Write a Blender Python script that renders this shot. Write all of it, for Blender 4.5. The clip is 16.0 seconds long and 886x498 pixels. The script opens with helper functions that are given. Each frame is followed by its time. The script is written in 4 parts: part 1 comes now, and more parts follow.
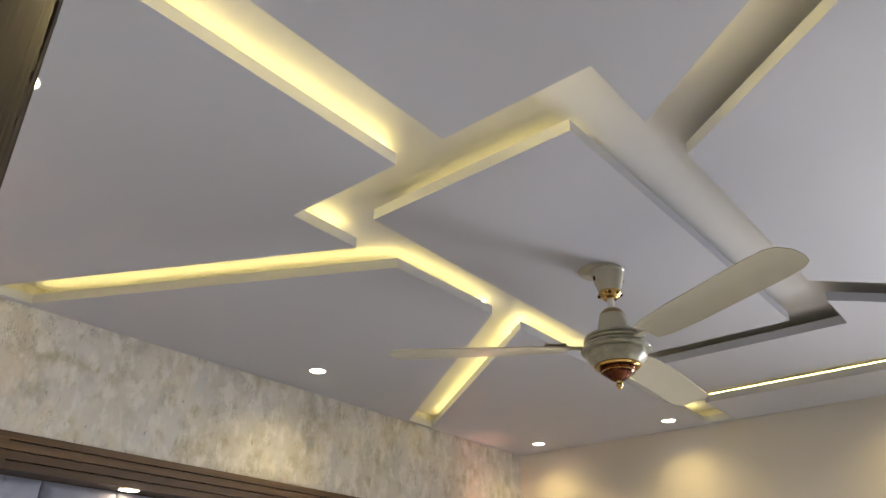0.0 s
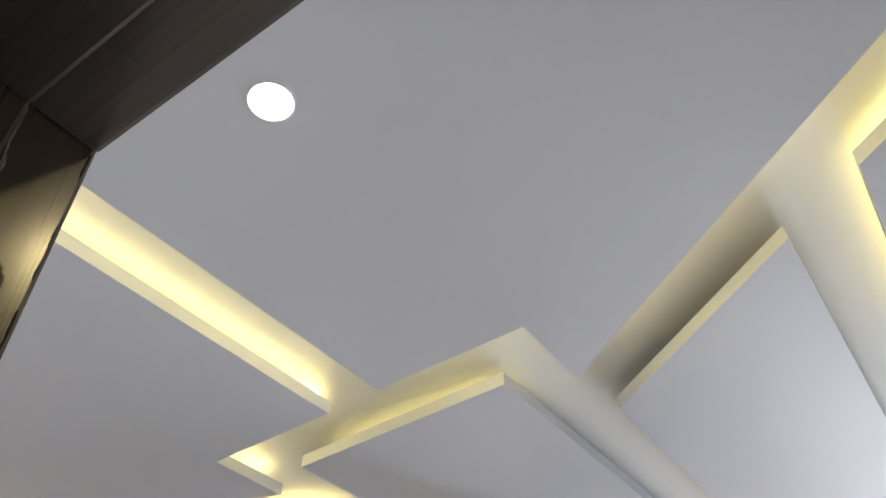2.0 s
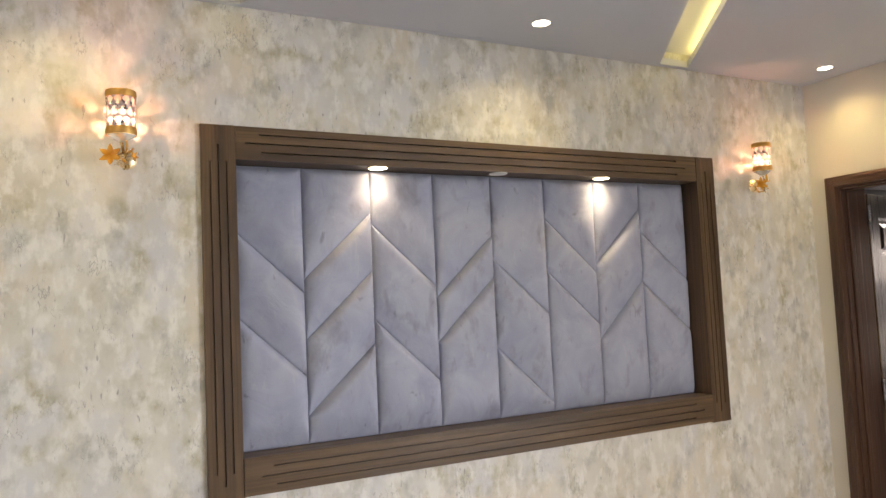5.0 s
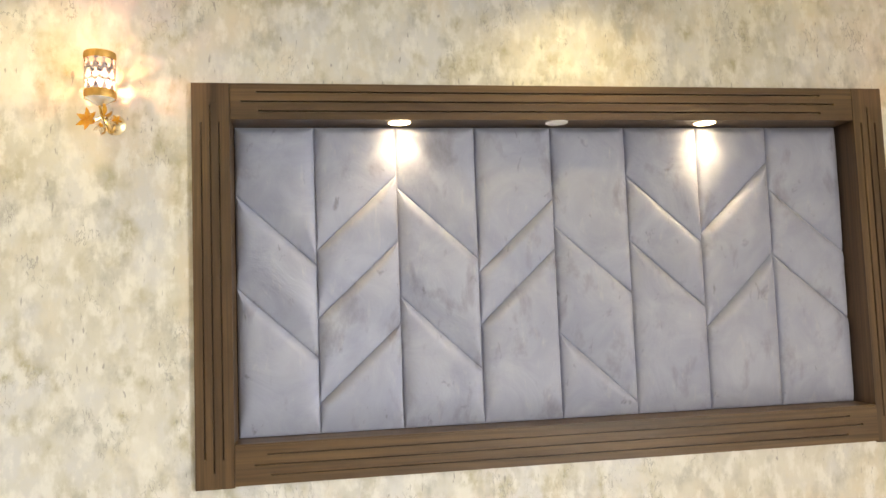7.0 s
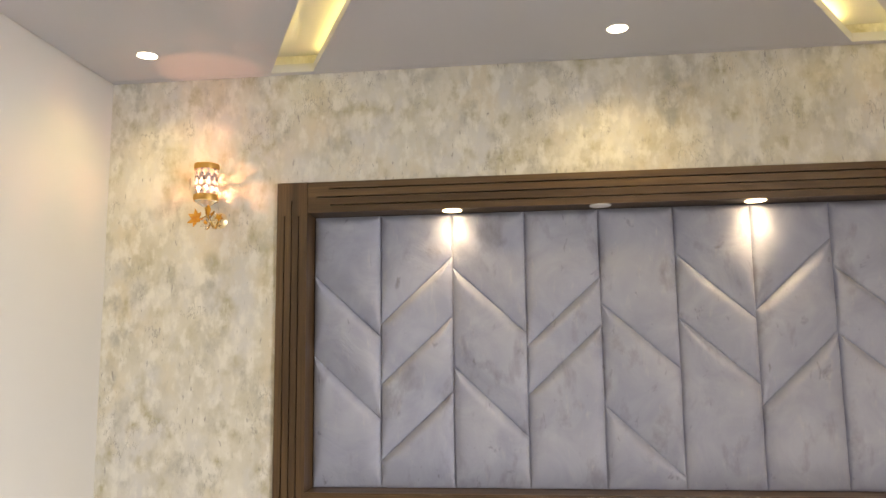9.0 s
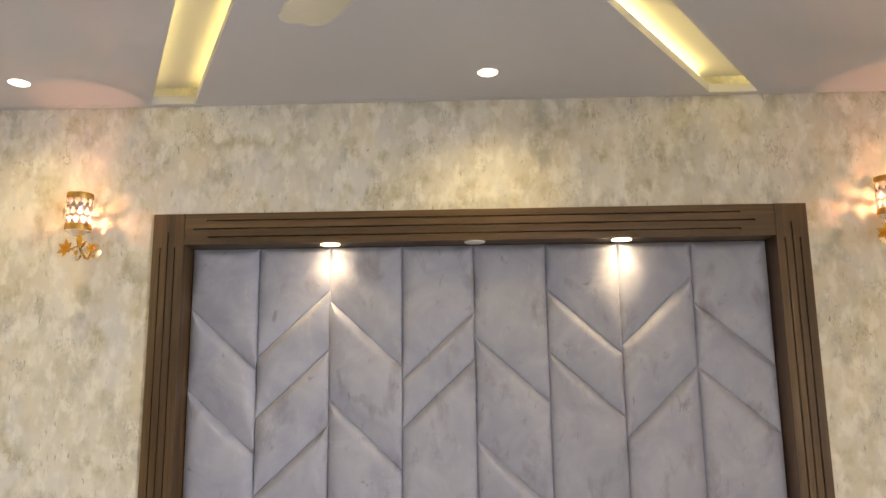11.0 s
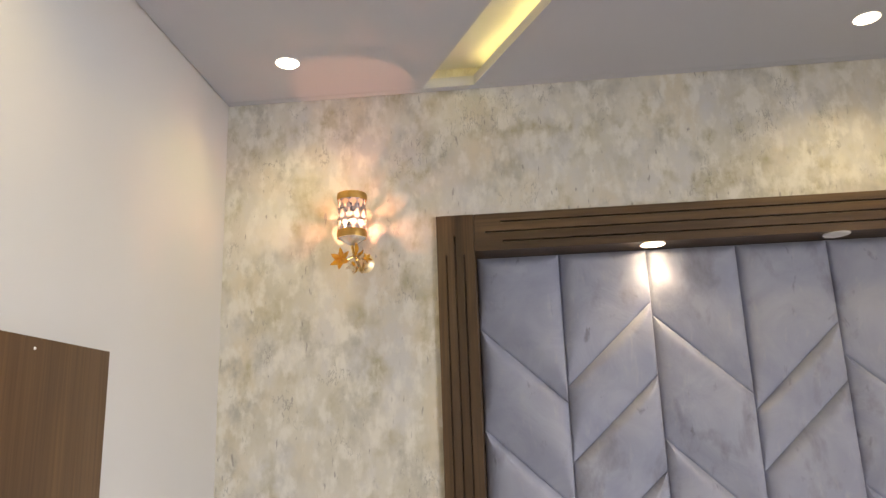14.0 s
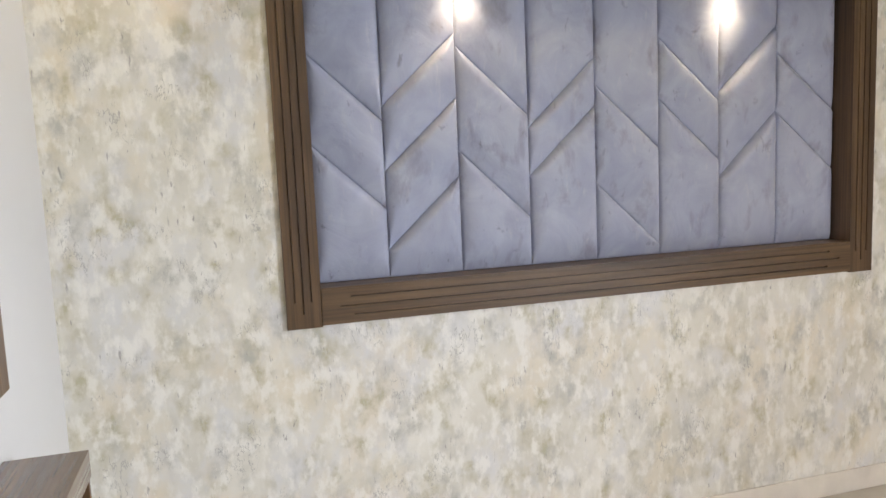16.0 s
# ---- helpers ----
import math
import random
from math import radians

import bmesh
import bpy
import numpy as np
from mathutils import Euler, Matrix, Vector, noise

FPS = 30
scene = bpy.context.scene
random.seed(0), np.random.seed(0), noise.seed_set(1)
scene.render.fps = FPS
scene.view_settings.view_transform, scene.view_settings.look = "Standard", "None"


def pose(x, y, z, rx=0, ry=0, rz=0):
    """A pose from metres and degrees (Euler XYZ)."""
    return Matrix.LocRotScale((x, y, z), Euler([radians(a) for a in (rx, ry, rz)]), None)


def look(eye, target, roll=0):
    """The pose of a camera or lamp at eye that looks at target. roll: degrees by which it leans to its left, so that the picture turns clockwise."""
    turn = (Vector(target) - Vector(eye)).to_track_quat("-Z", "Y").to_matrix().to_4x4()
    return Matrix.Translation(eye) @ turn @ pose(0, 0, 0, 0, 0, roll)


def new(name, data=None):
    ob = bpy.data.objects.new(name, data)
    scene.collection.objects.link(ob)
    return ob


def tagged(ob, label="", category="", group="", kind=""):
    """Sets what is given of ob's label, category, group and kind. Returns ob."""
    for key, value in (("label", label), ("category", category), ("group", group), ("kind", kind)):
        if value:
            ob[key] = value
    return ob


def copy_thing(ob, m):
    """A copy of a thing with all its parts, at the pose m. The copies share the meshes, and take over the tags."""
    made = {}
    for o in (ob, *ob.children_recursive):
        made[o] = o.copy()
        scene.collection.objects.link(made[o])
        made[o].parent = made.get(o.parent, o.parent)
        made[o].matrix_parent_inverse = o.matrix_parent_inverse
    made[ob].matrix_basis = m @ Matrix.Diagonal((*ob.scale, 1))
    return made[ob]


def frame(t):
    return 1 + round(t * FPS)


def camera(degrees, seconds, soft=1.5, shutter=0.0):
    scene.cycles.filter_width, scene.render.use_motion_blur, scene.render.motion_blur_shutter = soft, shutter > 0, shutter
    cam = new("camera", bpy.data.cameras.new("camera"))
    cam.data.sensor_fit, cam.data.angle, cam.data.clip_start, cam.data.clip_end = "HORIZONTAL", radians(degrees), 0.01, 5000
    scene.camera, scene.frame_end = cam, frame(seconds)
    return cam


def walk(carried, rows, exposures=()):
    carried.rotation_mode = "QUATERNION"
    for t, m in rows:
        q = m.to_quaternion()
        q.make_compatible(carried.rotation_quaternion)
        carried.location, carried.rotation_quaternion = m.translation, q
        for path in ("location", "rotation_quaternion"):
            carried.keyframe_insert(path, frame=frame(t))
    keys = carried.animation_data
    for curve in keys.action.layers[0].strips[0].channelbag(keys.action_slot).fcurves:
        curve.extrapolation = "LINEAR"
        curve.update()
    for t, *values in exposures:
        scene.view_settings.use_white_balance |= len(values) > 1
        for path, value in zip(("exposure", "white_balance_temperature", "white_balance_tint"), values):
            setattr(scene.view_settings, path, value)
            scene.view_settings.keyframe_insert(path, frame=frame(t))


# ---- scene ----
cam = camera(61.4, 16.0)
EXPOSURES = [(0.0, -0.45, 8000, 18), (1.0, -0.45, 7600, 15), (2.0, -0.24, 7600, 15), (3.0, -0.40, 7600, 16), (3.5, -0.62, 7950, 18), (4.5, -0.34, 7950, 19), (6.8, 0.36, 8650, 14), (7.5, 0.36, 9050, 15),
             (8.0, 0.17, 8950, 16), (9.5, -0.05, 9250, 19), (12.0, -0.15, 9350, 18), (13.5, -0.20, 8650, 20), (14.2, -0.30, 8150, 20), (15.5, 0.03, 7400, 17), (16.0, 0.08, 7400, 17)]
PATH = [
    (0, (2.726, -0.076, 1.661), (1.588, 1.276, 2.596), 0.4),
    (0.5, (2.755, -0.169, 1.674), (1.76, 1.231, 2.698), -0.0),
    (1, (2.765, -0.186, 1.68), (1.855, 1.192, 2.809), 0.0),
    (1.5, (2.772, -0.188, 1.72), (1.952, 1.098, 3.014), -0.9),
    (2, (2.762, -0.123, 1.747), (1.959, 1.082, 3.126), -2.2),
    (2.5, (2.747, -0.019, 1.725), (1.881, 1.122, 3.121), -2.3),
    (3, (2.75, 0.026, 1.727), (1.704, 1.17, 2.99), -2.3),
    (3.5, (2.709, 0.086, 1.687), (1.351, 1.22, 2.619), -2.0),
    (4, (2.673, 0.135, 1.637), (1.114, 1.237, 2.233), -3.4),
    (4.5, (2.655, 0.175, 1.626), (0.97, 1.207, 1.934), -3.7),
    (4.7, (2.65, 0.187, 1.63), (0.934, 1.192, 1.842), -3.3),
    (6.8, (2.508, 1.051, 1.546), (0.553, 1.457, 1.668), -2.3),
    (7, (2.47, 1.128, 1.538), (0.499, 1.434, 1.686), -2.1),
    (7.5, (2.437, 1.315, 1.529), (0.447, 1.331, 1.731), -1.1),
    (8, (2.48, 1.489, 1.601), (0.504, 1.261, 1.805), -0.2),
    (8.5, (2.646, 1.593, 1.618), (0.682, 1.296, 1.845), -0.4),
    (9, (2.763, 1.655, 1.634), (0.793, 1.435, 1.902), -0.7),
    (9.5, (2.771, 1.783, 1.667), (0.799, 1.677, 1.982), -0.6),
    (9.7, (2.779, 1.806, 1.653), (0.81, 1.777, 1.999), -0.5),
    (11.8, (2.785, 1.906, 1.624), (0.828, 1.777, 2.017), -1.2),
    (12, (2.78, 1.868, 1.643), (0.828, 1.638, 2.015), -1.2),
    (12.5, (2.706, 1.668, 1.572), (0.784, 1.282, 1.967), -1.6),
    (13, (2.577, 1.382, 1.573), (0.662, 0.956, 1.963), -2.6),
    (13.5, (2.43, 1.161, 1.56), (0.501, 0.837, 1.979), -2.8),
    (14, (2.297, 0.924, 1.604), (0.363, 0.755, 2.087), -2.0),
    (14.5, (2.323, 0.718, 1.587), (0.375, 0.8, 2.032), -1.9),
    (15, (2.389, 0.602, 1.556), (0.433, 0.93, 1.815), -2.3),
    (15.5, (2.471, 0.544, 1.518), (0.534, 1.039, 1.568), -2.8),
    (16, (2.541, 0.523, 1.536), (0.635, 1.082, 1.301), -2.5),
]
walk(cam, [(t, look(eye, target, roll)) for t, eye, target, roll in PATH], EXPOSURES)

# ---------------------------------------------------------------- light
world = bpy.data.worlds.new("sky")
scene.world = world
world.use_nodes = True
sky = world.node_tree.nodes.new("ShaderNodeTexSky")
sky.sky_type, sky.sun_disc = "NISHITA", False
sky.sun_elevation, sky.sun_rotation = radians(40), radians(200)
world.node_tree.links.new(sky.outputs[0], world.node_tree.nodes["Background"].inputs[0])
world.node_tree.nodes["Background"].inputs[1].default_value = 0.1

# daylight in the window opening of the bay
day = bpy.data.lights.new("window_daylight", "AREA")
day.shape, day.size, day.size_y, day.energy, day.color = "RECTANGLE", 0.84, 1.45, 138, (0.69, 0.83, 1.0)
day.spread = radians(104)
new("window_daylight", day).matrix_basis = look((2.87, 4.66, 1.525), (1.40, 1.0, 0.15))

# added fill light in an unseen window opening behind the camera
side = bpy.data.lights.new("side_fill_daylight", "AREA")
side.shape, side.size, side.size_y, side.energy, side.color = "RECTANGLE", 1.1, 1.2, 23, (0.86, 0.91, 1.0)
side.spread = radians(125)
new("side_fill_daylight", side).matrix_basis = look((3.46, 2.95, 1.5), (1.0, 3.3, 0.0))

SPOT_WATTS, SPOT_COLOUR = 11.8, (1.0, 0.87, 0.42)
NICHE_WATTS, NICHE_COLOUR = 5.6, (1.0, 0.86, 0.58)
SCONCE_WATTS, SCONCE_COLOUR = 3.6, (1.0, 0.48, 0.31)

# ---------------------------------------------------------------- sizes
H = 2.722            # underside of the hanging ceiling plates
PLATE = 0.034        # thickness of the plates
SLAB = H + 0.080     # upper ceiling over the light channels
DEEP = 3.936         # room size along y
WIDE = 3.42          # room size along x


# ---------------------------------------------------------------- helpers
def mesh_of(name, bm, mat=None, smooth=False):
    me = bpy.data.meshes.new(name)
    bm.normal_update()
    bm.to_mesh(me)
    bm.free()
    if mat:
        me.materials.append(mat)
    if smooth:
        for p in me.polygons:
            p.use_smooth = True
        me.set_sharp_from_angle(angle=radians(32))
    return me


def part(name, bm, mat, parent=None, label="", smooth=False):
    ob = new(name, mesh_of(name, bm, mat, smooth))
    ob.parent = parent
    if label:
        ob["label"] = label
    return ob


def holder(name, place=(0, 0, 0), label="", category="", group="", kind=""):
    ob = new(name)
    ob.empty_display_size = 0.05
    ob.location = place
    return tagged(ob, label, category, group, kind)


def box(bm, x0, x1, y0, y1, z0, z1):
    v = [bm.verts.new((x, y, z)) for x in (x0, x1) for y in (y0, y1) for z in (z0, z1)]
    for q in ((0, 1, 3, 2), (4, 6, 7, 5), (0, 4, 5, 1), (2, 3, 7, 6), (0, 2, 6, 4), (1, 5, 7, 3)):
        bm.faces.new([v[i] for i in q])
    return v


def box_bm(*size, bevel=0.0, segments=2):
    bm = bmesh.new()
    box(bm, *size)
    if bevel:
        bmesh.ops.bevel(bm, geom=bm.edges[:], offset=bevel, segments=segments, affect="EDGES", profile=0.6)
    return bm


def prism(bm, points, z0, z1):
    """An upright prism over a polygon of (x, y)."""
    low = [bm.verts.new((x, y, z0)) for x, y in points]
    top = [bm.verts.new((x, y, z1)) for x, y in points]
    n = len(points)
    area = sum(points[i][0] * points[(i + 1) % n][1] - points[(i + 1) % n][0] * points[i][1] for i in range(n))
    bm.faces.new(low[::-1] if area > 0 else low)
    bm.faces.new(top if area > 0 else top[::-1])
    for i in range(n):
        j = (i + 1) % n
        bm.faces.new((low[i], low[j], top[j], top[i]) if area > 0 else (low[j], low[i], top[i], top[j]))


def lathe(bm, profile, turns=40, close=True):
    """A body turned round z from (radius, z) pairs."""
    rings = []
    for r, z in profile:
        if r < 1e-5:
            rings.append([bm.verts.new((0, 0, z))])
        else:
            rings.append([bm.verts.new((r * math.cos(2 * math.pi * k / turns), r * math.sin(2 * math.pi * k / turns), z)) for k in range(turns)])
    for a, b in zip(rings, rings[1:]):
        for k in range(turns):
            q = [a[k % len(a)], a[(k + 1) % len(a)], b[(k + 1) % len(b)], b[k % len(b)]]
            q = list(dict.fromkeys(q))
            if len(q) > 2:
                bm.faces.new(q)
    return bm


def tube(bm, points, radius, sides=8):
    """A round bar along points; radius may be a list."""
    points = [Vector(p) for p in points]
    rings = []
    for i, p in enumerate(points):
        way = (points[min(i + 1, len(points) - 1)] - points[max(i - 1, 0)]).normalized()
        a = way.orthogonal().normalized()
        if rings:
            a = (last - way * last.dot(way)).normalized()
        last = a
        b = way.cross(a)
        r = radius[i] if isinstance(radius, (list, tuple)) else radius
        rings.append([bm.verts.new(p + r * (math.cos(2 * math.pi * k / sides) * a + math.sin(2 * math.pi * k / sides) * b)) for k in range(sides)])
    for a, b in zip(rings, rings[1:]):
        for k in range(sides):
            bm.faces.new((a[k], a[(k + 1) % sides], b[(k + 1) % sides], b[k]))
    bm.faces.new(rings[0][::-1])
    bm.faces.new(rings[-1])
    return bm


# ---------------------------------------------------------------- materials
def material(name):
    m = bpy.data.materials.new(name)
    m.use_nodes = True
    nodes, links = m.node_tree.nodes, m.node_tree.links
    return m, nodes, links, nodes["Principled BSDF"]


def ramp(nodes, links, source, stops):
    r = nodes.new("ShaderNodeValToRGB")
    while len(r.color_ramp.elements) < len(stops):
        r.color_ramp.elements.new(0.5)
    for e, (at, c) in zip(r.color_ramp.elements, stops):
        e.position = at
        e.color = (*c, 1) if len(c) == 3 else c
    links.new(source, r.inputs[0])
    return r.outputs[0]


def coords(nodes, links, scale=(1, 1, 1), rotation=(0, 0, 0), world=False):
    t = nodes.new("ShaderNodeTexCoord")
    m = nodes.new("ShaderNodeMapping")
    m.inputs["Scale"].default_value = scale
    m.inputs["Rotation"].default_value = rotation
    if world:
        g = nodes.new("ShaderNodeNewGeometry")
        links.new(g.outputs["Position"], m.inputs[0])
    else:
        links.new(t.outputs["Object"], m.inputs[0])
    return m.outputs[0]


def noise_tex(nodes, links, vector, scale, detail=4, rough=0.55, distort=0.0):
    n = nodes.new("ShaderNodeTexNoise")
    n.inputs["Scale"].default_value = scale
    n.inputs["Detail"].default_value = detail
    n.inputs["Roughness"].default_value = rough
    n.inputs["Distortion"].default_value = distort
    links.new(vector, n.inputs["Vector"])
    return n.outputs["Fac"]


def mix(nodes, links, fac, a, b, kind="MIX"):
    m = nodes.new("ShaderNodeMix")
    m.data_type = "RGBA"
    m.blend_type = kind
    for value, i in ((fac, 0), (a, 6), (b, 7)):
        if isinstance(value, (int, float)):
            m.inputs[i].default_value = value
        elif isinstance(value, tuple):
            m.inputs[i].default_value = (*value, 1)
        else:
            links.new(value, m.inputs[i])
    return m.outputs[2]


def bump(nodes, links, bsdf, height, strength, distance=0.002):
    b = nodes.new("ShaderNodeBump")
    b.inputs["Strength"].default_value = strength
    b.inputs["Distance"].default_value = distance
    links.new(height, b.inputs["Height"])
    links.new(b.outputs[0], bsdf.inputs["Normal"])


def paint(name, colour, rough=0.6, vary=0.05, scale=1.2, relief=0.12):
    m, n, l, b = material(name)
    v = coords(n, l, world=True)
    dark = tuple(c * (1 - vary) for c in colour)
    light = tuple(min(1, c * (1 + vary * 0.5)) for c in colour)
    l.new(ramp(n, l, noise_tex(n, l, v, scale, 5), [(0.3, dark), (0.7, light)]), b.inputs["Base Color"])
    b.inputs["Roughness"].default_value = rough
    bump(n, l, b, noise_tex(n, l, v, 260, 3), relief, 0.0006)
    return m


def wood(name, dark, mid, light, axis, rough=0.42, coat=0.0, grain=1.0, pores=0.75):
    """Brown timber with its grain along one axis."""
    m, n, l, b = material(name)
    along = {"x": (0.35, 9, 9), "y": (9, 0.35, 9), "z": (9, 9, 0.35)}[axis]
    v = coords(n, l, along, world=True)
    big = noise_tex(n, l, v, 1.0 * grain, 4, 0.6, 1.2)
    fine = noise_tex(n, l, coords(n, l, tuple(c * 9 if c > 1 else c * 4 for c in along), world=True), 1.6, 3, 0.7)
    c1 = ramp(n, l, big, [(0.25, dark), (0.5, mid), (0.78, light)])
    c2 = ramp(n, l, fine, [(0.32, (0.5, 0.47, 0.45)), (0.6, (1, 1, 1))])
    l.new(mix(n, l, pores, c1, c2, "MULTIPLY"), b.inputs["Base Color"])
    l.new(ramp(n, l, fine, [(0.2, (rough + 0.14,) * 3), (0.8, (rough - 0.05,) * 3)]), b.inputs["Roughness"])
    b.inputs["Coat Weight"].default_value = coat
    b.inputs["Coat Roughness"].default_value = 0.18
    bump(n, l, b, fine, 0.25, 0.0008)
    return m


def scarred(m, knots):
    """Adds dark knots with a pale rim to a timber at places on an upright face, as (y, z, half width, half height)."""
    n, l = m.node_tree.nodes, m.node_tree.links
    b = n["Principled BSDF"]
    colour = b.inputs["Base Color"].links[0].from_socket
    rough = noise_tex(n, l, coords(n, l, (1, 1, 0.6), world=True), 75, 4, 0.7)
    total = None
    for y, z, ry, rz in knots:
        g = n.new("ShaderNodeNewGeometry")
        mp = n.new("ShaderNodeMapping")
        mp.vector_type = "TEXTURE"
        mp.inputs["Location"].default_value = (JAMB_FACE, y, z)
        mp.inputs["Scale"].default_value = (0.04, ry * 2, rz * 2)
        l.new(g.outputs["Position"], mp.inputs[0])
        ln = n.new("ShaderNodeVectorMath")
        ln.operation = "LENGTH"
        l.new(mp.outputs[0], ln.inputs[0])
        add = n.new("ShaderNodeMath")
        add.operation = "MULTIPLY_ADD"
        add.inputs[1].default_value = 0.70
        l.new(rough, add.inputs[0])
        l.new(ln.outputs["Value"], add.inputs[2])
        mask = ramp(n, l, add.outputs[0], [(0.34, (0.10,) * 3), (0.46, (0.55,) * 3), (0.56, (0.15,) * 3), (0.68, (0.75,) * 3), (0.77, (0.8,) * 3), (0.84, (0,) * 3)])
        if total is None:
            total = mask
        else:
            top = n.new("ShaderNodeMath")
            top.operation = "MAXIMUM"
            l.new(total, top.inputs[0])
            l.new(mask, top.inputs[1])
            total = top.outputs[0]
    colour = mix(n, l, total, colour, (0.006, 0.004, 0.003))
    shine = b.inputs["Roughness"].links[0].from_socket
    l.new(mix(n, l, total, shine, (0.8, 0.8, 0.8)), b.inputs["Roughness"])
    for name, full in (("Coat Weight", 0.8), ("Specular IOR Level", 0.5)):
        less = n.new("ShaderNodeMath")
        less.operation = "MULTIPLY_ADD"
        less.inputs[1].default_value = -full * 0.97
        less.inputs[2].default_value = full
        l.new(total, less.inputs[0])
        l.new(less.outputs[0], b.inputs[name])
    l.new(colour, b.inputs["Base Color"])


JAMB_FACE = 2.364


def metal(name, colour, rough=0.2):
    m, n, l, b = material(name)
    v = coords(n, l)
    f = noise_tex(n, l, v, 60, 3)
    b.inputs["Base Color"].default_value = (*colour, 1)
    b.inputs["Metallic"].default_value = 1
    l.new(ramp(n, l, f, [(0.3, (rough * 0.7,) * 3), (0.7, (rough * 1.4,) * 3)]), b.inputs["Roughness"])
    return m


def glow(name, colour, strength):
    m, n, l, b = material(name)
    b.inputs["Base Color"].default_value = (0.8, 0.8, 0.8, 1)
    b.inputs["Emission Color"].default_value = (*colour, 1)
    b.inputs["Emission Strength"].default_value = strength
    return m


CEILING = paint("ceiling_paint", (0.472, 0.492, 0.558), 0.55, 0.04, 0.9)
# the ceiling's paint again, lightened as the strips would light it
CHANNEL = paint("lit_channel_paint", (0.62, 0.615, 0.615), 0.6, 0.03, 1.5)
WHITE_WALL = paint("white_wall_paint", (0.53, 0.53, 0.53), 0.5, 0.04, 1.1)
HALL_WALL = paint("hall_wall_paint", (0.45, 0.42, 0.39), 0.7, 0.06, 1.1)
CREAM_WALL = paint("cream_wall_paint", (0.67, 0.625, 0.545), 0.55, 0.04, 1.1)
RAIL_Y = wood("walnut_along_y", (0.036, 0.019, 0.008), (0.092, 0.051, 0.023), (0.18, 0.106, 0.048), "y", 0.4, 0.15)
RAIL_Z = wood("walnut_along_z", (0.036, 0.019, 0.008), (0.092, 0.051, 0.023), (0.18, 0.106, 0.048), "z", 0.4, 0.15)
BOARD_Z = wood("walnut_veneer", (0.058, 0.027, 0.010), (0.105, 0.053, 0.021), (0.168, 0.092, 0.039), "z", 0.36, 0.25, 0.7, 0.5)
JAMB_Z = wood("dark_polished_jamb", (0.022, 0.015, 0.010), (0.046, 0.031, 0.021), (0.078, 0.055, 0.038), "z", 0.26, 0.9, 0.6, 0.3)
JAMB_X = wood("dark_polished_lintel", (0.022, 0.016, 0.017), (0.050, 0.038, 0.040), (0.095, 0.072, 0.072), "x", 0.28, 0.6)
BOARD_X = wood("walnut_veneer_along_x", (0.058, 0.029, 0.012), (0.105, 0.056, 0.024), (0.165, 0.094, 0.043), "x", 0.24, 0.9, 0.5, 0.25)
EDGE_Z = wood("pale_edge_wood", (0.12, 0.075, 0.04), (0.20, 0.13, 0.075), (0.28, 0.19, 0.115), "z", 0.4, 0.2)
FRAME_Z = wood("brown_door_frame", (0.040, 0.017, 0.009), (0.092, 0.043, 0.024), (0.16, 0.083, 0.048), "z", 0.3, 0.4)
FRAME_X = wood("brown_door_lintel", (0.040, 0.017, 0.009), (0.092, 0.043, 0.024), (0.16, 0.083, 0.048), "x", 0.3, 0.4)
DOOR_Z = wood("dark_door_wood", (0.034, 0.027, 0.024), (0.075, 0.060, 0.052), (0.14, 0.112, 0.096), "z", 0.25, 0.7)
JAMB_WORN = wood("worn_jamb_filler", (0.012, 0.008, 0.006), (0.045, 0.031, 0.022), (0.12, 0.09, 0.065), "z", 0.55, 0.1, 3.0, 0.8)
scarred(JAMB_Z, [(-0.007, 2.036, 0.0100, 0.0190), (-0.006, 1.999, 0.004, 0.004)])
# near-black colour that stands for shade deep in the seams
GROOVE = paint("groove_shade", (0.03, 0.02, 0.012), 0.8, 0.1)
LATTICE = metal("silver_lattice", (0.42, 0.40, 0.42), 0.3)
GOLD = metal("brushed_gold", (0.60, 0.36, 0.12), 0.5)
BRASS = metal("polished_brass", (0.66, 0.43, 0.15), 0.12)
PALE_GOLD = metal("pale_gold", (0.85, 0.70, 0.45), 0.3)
BROWN_ENAMEL = paint("brown_enamel", (0.19, 0.12, 0.055), 0.3, 0.1, 8, 0.02)
DRUM_ENAMEL = paint("drum_enamel", (0.36, 0.355, 0.285), 0.3, 0.28, 34, 0.05)
COPPER = metal("dark_copper", (0.11, 0.034, 0.018), 0.22)
CREAM_ENAMEL = paint("cream_enamel", (0.46, 0.44, 0.36), 0.22, 0.04, 6, 0.02)
WHITE_TRIM = paint("white_plastic", (0.82, 0.82, 0.82), 0.35, 0.02, 6, 0.03)
SKIRT = paint("pale_marble_skirting", (0.66, 0.62, 0.56), 0.25, 0.12, 7, 0.03)
TILE = paint("cream_floor_tile", (0.44, 0.41, 0.37), 0.2, 0.1, 4, 0.03)
BATH_DARK = paint("grey_wall_tile", (0.25, 0.255, 0.275), 0.25, 0.45, 5, 0.04)
BATH_LIGHT = paint("white_wall_tile", (0.68, 0.68, 0.68), 0.2, 0.06, 3, 0.03)
SPOT_GLOW = glow("spot_diffuser", (1.0, 0.93, 0.80), 14)
NICHE_GLOW = glow("niche_diffuser", (1.0, 0.86, 0.58), 30)
LED_GLOW = glow("led_tape", (1.0, 0.91, 0.36), 15)
BULB_GLOW = glow("bulb_glass", (1.0, 0.56, 0.30), 7)


